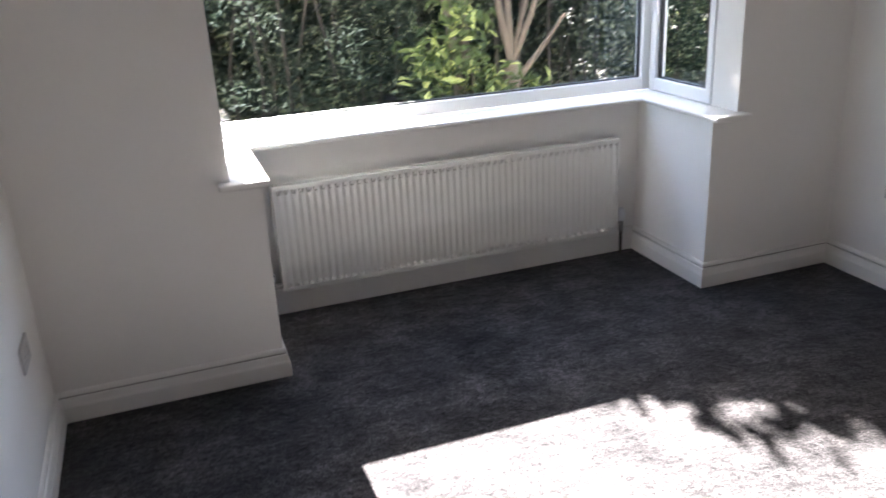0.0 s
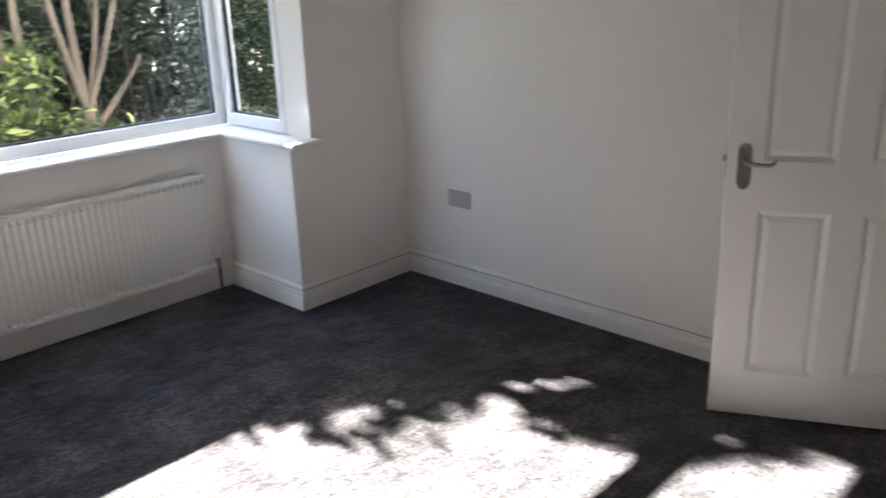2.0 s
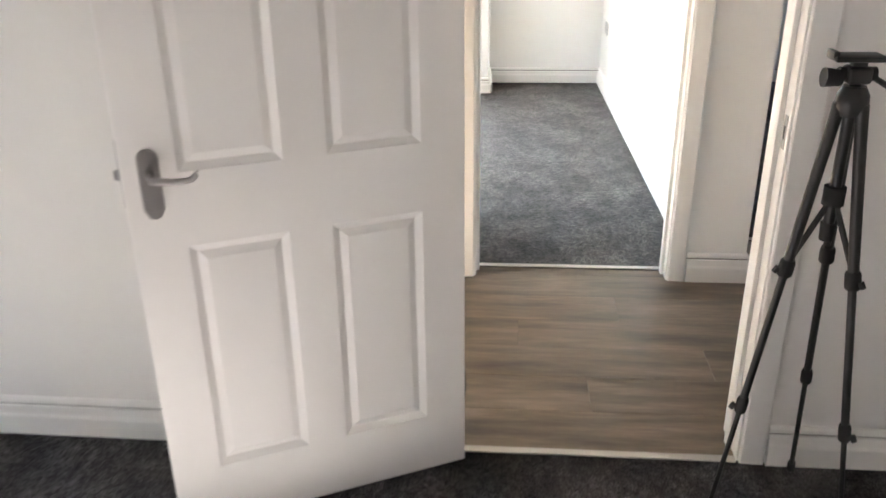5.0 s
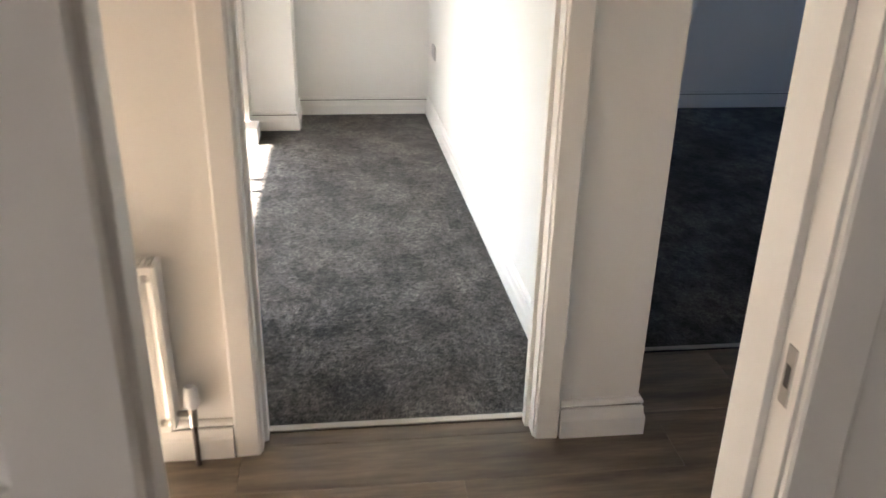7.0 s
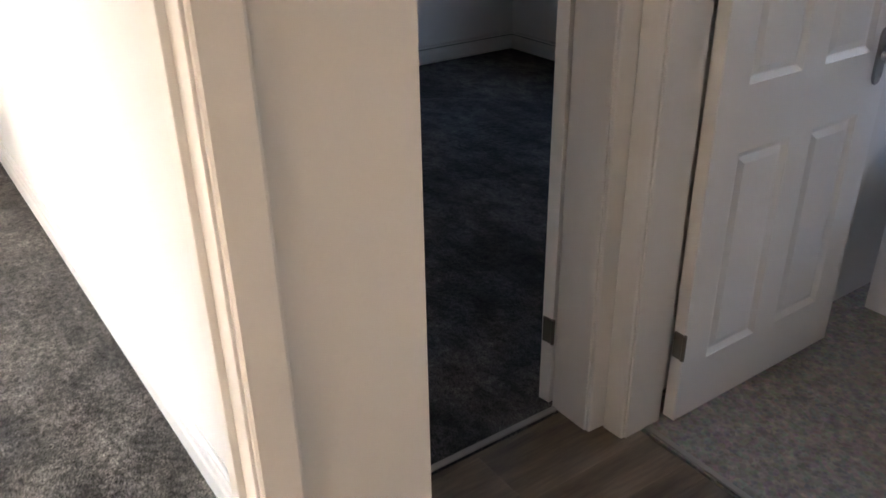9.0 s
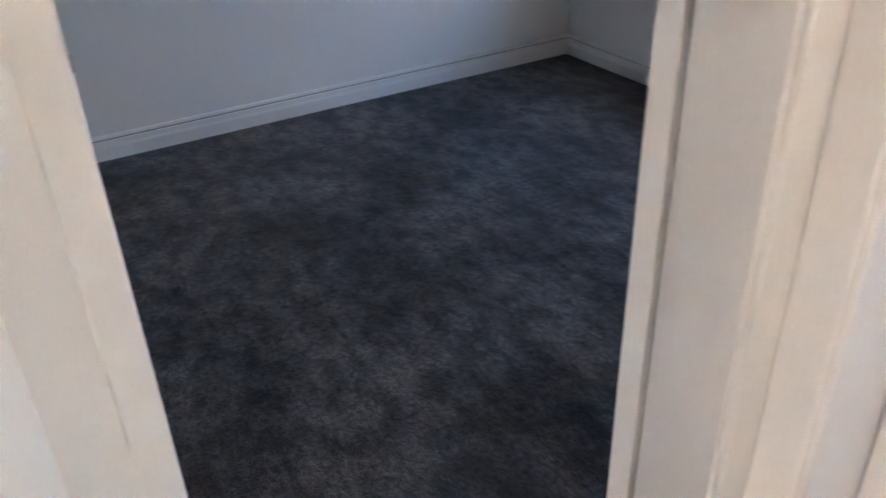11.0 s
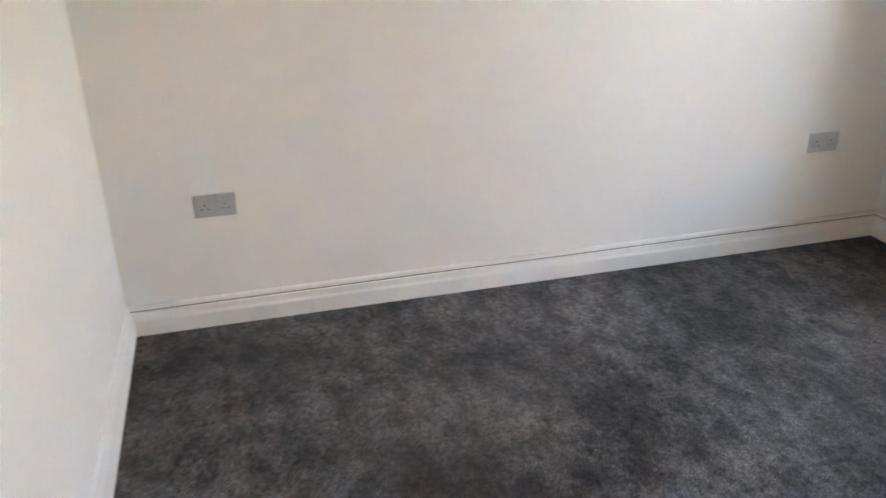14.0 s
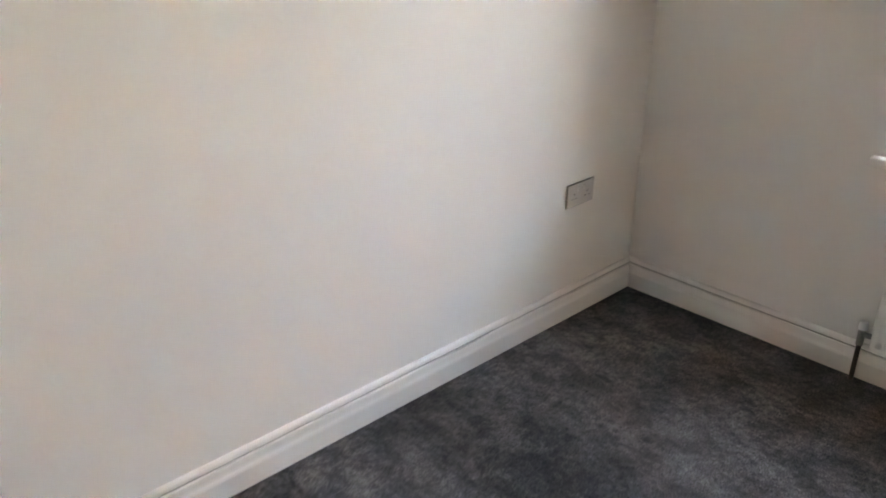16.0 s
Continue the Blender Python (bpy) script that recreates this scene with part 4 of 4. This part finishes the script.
hedge = empty("hedge", (-1, 5.8, -0.4), "dense dark green hedge with small gaps outside the bay", "hedge")
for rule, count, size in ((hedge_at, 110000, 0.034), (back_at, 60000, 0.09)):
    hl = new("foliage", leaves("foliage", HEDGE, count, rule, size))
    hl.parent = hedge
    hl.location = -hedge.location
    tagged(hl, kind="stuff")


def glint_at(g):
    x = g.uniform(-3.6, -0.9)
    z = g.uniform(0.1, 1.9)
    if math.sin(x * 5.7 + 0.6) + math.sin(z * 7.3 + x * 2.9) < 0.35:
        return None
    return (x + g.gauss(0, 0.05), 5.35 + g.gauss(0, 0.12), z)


# extra leaves painted pale, as spots of light in the dark hedge
hl = new("painted_light_foliage", leaves("painted_light_foliage", GLINT, 2600, glint_at, 0.03))
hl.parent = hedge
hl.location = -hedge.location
tagged(hl, "pale leaves painted as light through the hedge", kind="stuff")


def tall_at(g):
    x = g.uniform(-16, -4.3)
    return (x, 8.0 + abs(g.gauss(0, 0.6)), g.uniform(1.0, min(9.0, 5.5 + (-4.3 - x) * 2.0) + 0.4 * math.sin(x * 3)))


# trees added, tops unseen, to hold back sky light from the bay bedroom
far_row = empty("sky_blocking_tree_row", (-6, 8.4, -0.4), "row of dark trees added beyond the hedge to block sky light", "trees")
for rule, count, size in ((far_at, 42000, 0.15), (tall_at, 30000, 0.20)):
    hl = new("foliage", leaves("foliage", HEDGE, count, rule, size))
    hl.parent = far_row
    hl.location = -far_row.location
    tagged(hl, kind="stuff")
for i in range(12):
    bm = bmesh.new()
    x = -14 + i * 1.45 + RNG.uniform(-0.3, 0.3)
    tube(bm, [(x, 8.5, -0.41), (x + 0.05, 8.5, 2.0), (x, 8.5, 4.2)], [0.14, 0.10, 0.04], 8)
    ob = part("trunk", bm, TWIG, far_row)
    ob.location = -far_row.location


bm = bmesh.new()
for i in range(70):
    x = -7.4 + i * 0.185 + RNG.uniform(-0.1, 0.1)
    y = 5.6 + RNG.uniform(-0.2, 0.4)
    pts = [(x, y, -0.41)]
    for k in range(4):
        pts.append((x + RNG.uniform(-0.12, 0.12), y + RNG.uniform(-0.1, 0.1), 0.4 + k * 0.75))
    tube(bm, pts, [0.018, 0.016, 0.014, 0.011, 0.008], 6)
ob = part("stems", bm, TWIG, hedge)
ob.location = -hedge.location


def branch(bm, p, q, r0, r1, bend=0.1, n=5):
    p, q = Vector(p), Vector(q)
    side = Vector((RNG.uniform(-1, 1), RNG.uniform(-1, 1), 0)) * bend
    pts = [p.lerp(q, k / n) + side * math.sin(math.pi * k / n) for k in range(n + 1)]
    tube(bm, pts, [r0 + (r1 - r0) * k / n for k in range(n + 1)], 8)
    return pts


tree = empty("garden_tree", (0.12, 4.0, -0.4), "small pale multi-stemmed tree in front of the hedge", "tree")
bm = bmesh.new()
base = Vector((0.12, 4.0, -0.41))
tube(bm, [base, base + Vector((0.0, 0, 0.5)), base + Vector((0.01, 0, 0.95))], [0.10, 0.085, 0.075], 12)
fork = base + Vector((0.01, 0, 0.9))
stems = [(-0.10, 4.05, 2.6), (0.22, 4.1, 2.9), (0.62, 3.9, 2.6), (0.40, 4.2, 3.1)]
for t, r in zip(stems, (0.042, 0.048, 0.036, 0.032)):
    branch(bm, fork, t, r * 0.85, 0.018, 0.17)
branch(bm, base + Vector((-0.42, 0.05, 0.0)), (-0.75, 3.95, 2.5), 0.055, 0.03, 0.06)
branch(bm, base + Vector((-0.42, 0.05, 0.9)), (-0.25, 4.1, 2.5), 0.045, 0.02, 0.05)
branch(bm, base + Vector((0.05, 0, 0.75)), (0.62, 3.9, 0.92), 0.035, 0.015, 0.05)
ob = part("trunk", bm, BARK, tree, "pale forked stems", True)
ob.location = -tree.location


SPRIGS = []
RNG = random.Random(11)
EDGE = [(-2.3, 2.93), (-2.03, 3.13), (-1.87, 3.16), (-1.8, 3.31), (-1.71, 3.43), (-1.6, 3.46), (-1.48, 3.46), (-1.36, 3.62), (-1.31, 3.76), (-1.26, 3.92), (-1.18, 3.97), (-1.1, 4.08), (-0.97, 4.17), (-0.75, 4.55), (-0.2, 4.3), (0.2, 2.9), (0.7, 2.5)]


def crown_top(x):
    for (x0, z0), (x1, z1) in zip(EDGE, EDGE[1:]):
        if x <= x1:
            return z0 + (z1 - z0) * (x - x0) / (x1 - x0)
    return EDGE[-1][1]


# gaps in the crown that let spots of sun through
GAPS = [(-1.685, 3.225, 0.034), (-1.625, 3.238, 0.032), (-1.56, 3.258, 0.036), (-1.80, 3.175, 0.03), (-1.075, 3.45, 0.042), (-1.0, 3.515, 0.036), (-0.943, 3.555, 0.03), (-1.36, 3.53, 0.065), (-1.28, 3.49, 0.05), (-1.22, 3.455, 0.034)]
while len(SPRIGS) < 900:
    sx, sz = RNG.uniform(-2.25, 0.6), RNG.uniform(2.0, 4.6)
    if sz < crown_top(sx) - RNG.uniform(0.02, 0.12):
        SPRIGS.append((sx, 4.0 + RNG.gauss(0, 0.2), sz, RNG.uniform(-0.8, 0.8)))


def crown_at(g):
    x, y, z, lean = SPRIGS[g.randrange(len(SPRIGS))]
    k = g.uniform(-0.16, 0.16)
    p = (x + k * math.cos(lean) + g.gauss(0, 0.03), y + g.gauss(0, 0.05), z + k * math.sin(lean) - 0.3 * abs(k) + g.gauss(0, 0.03))
    # the crown thins out along the sun's slant, so edges stay crisp on the floor
    u, w = p[0] + 0.08 * (p[1] - 4.0), p[2] - 0.656 * (p[1] - 4.0)
    if w > crown_top(u) - 0.02 + 0.03 * math.sin(u * 31) + 0.045 * math.sin(u * 67 + w * 40) or any(math.hypot((u - a) * 0.7, w - b) < r for a, b, r in GAPS):
        return None
    return p


ob = new("crown", leaves("crown", CROWN, 42000, crown_at, 0.042))
ob.parent = tree
ob.location = -tree.location


def bush_at(g):
    c = ((-0.52, 0.75, 0.20), (-0.30, 0.50, 0.18), (-0.74, 0.60, 0.16), (-0.42, 0.98, 0.16), (0.32, 0.25, 0.12), (-0.12, 0.30, 0.15), (-0.60, 0.45, 0.2))[g.randrange(7)]
    return (c[0] + g.gauss(0, c[2] * 0.6), 3.75 + g.gauss(0, 0.2), c[1] + g.gauss(0, c[2] * 0.6))


shrub = empty("shrub", (-0.6, 3.75, -0.4), "bright yellow-green leafy shrub by the tree", "shrub")
ob = new("foliage", leaves("foliage", BRIGHT, 800, bush_at, 0.06))
ob.parent = shrub
ob.location = -shrub.location
bm = bmesh.new()
for q in ((-0.52, 3.75, 0.8), (-0.3, 3.8, 0.55), (-0.74, 3.7, 0.65), (-0.42, 3.8, 1.05), (-0.1, 3.75, 0.35), (0.32, 3.75, 0.25)):
    branch(bm, (-0.45 + RNG.uniform(-0.1, 0.1), 3.78, -0.41), q, 0.018, 0.006, 0.05)
ob = part("stems", bm, TWIG, shrub)
ob.location = -shrub.location

lay_planks()
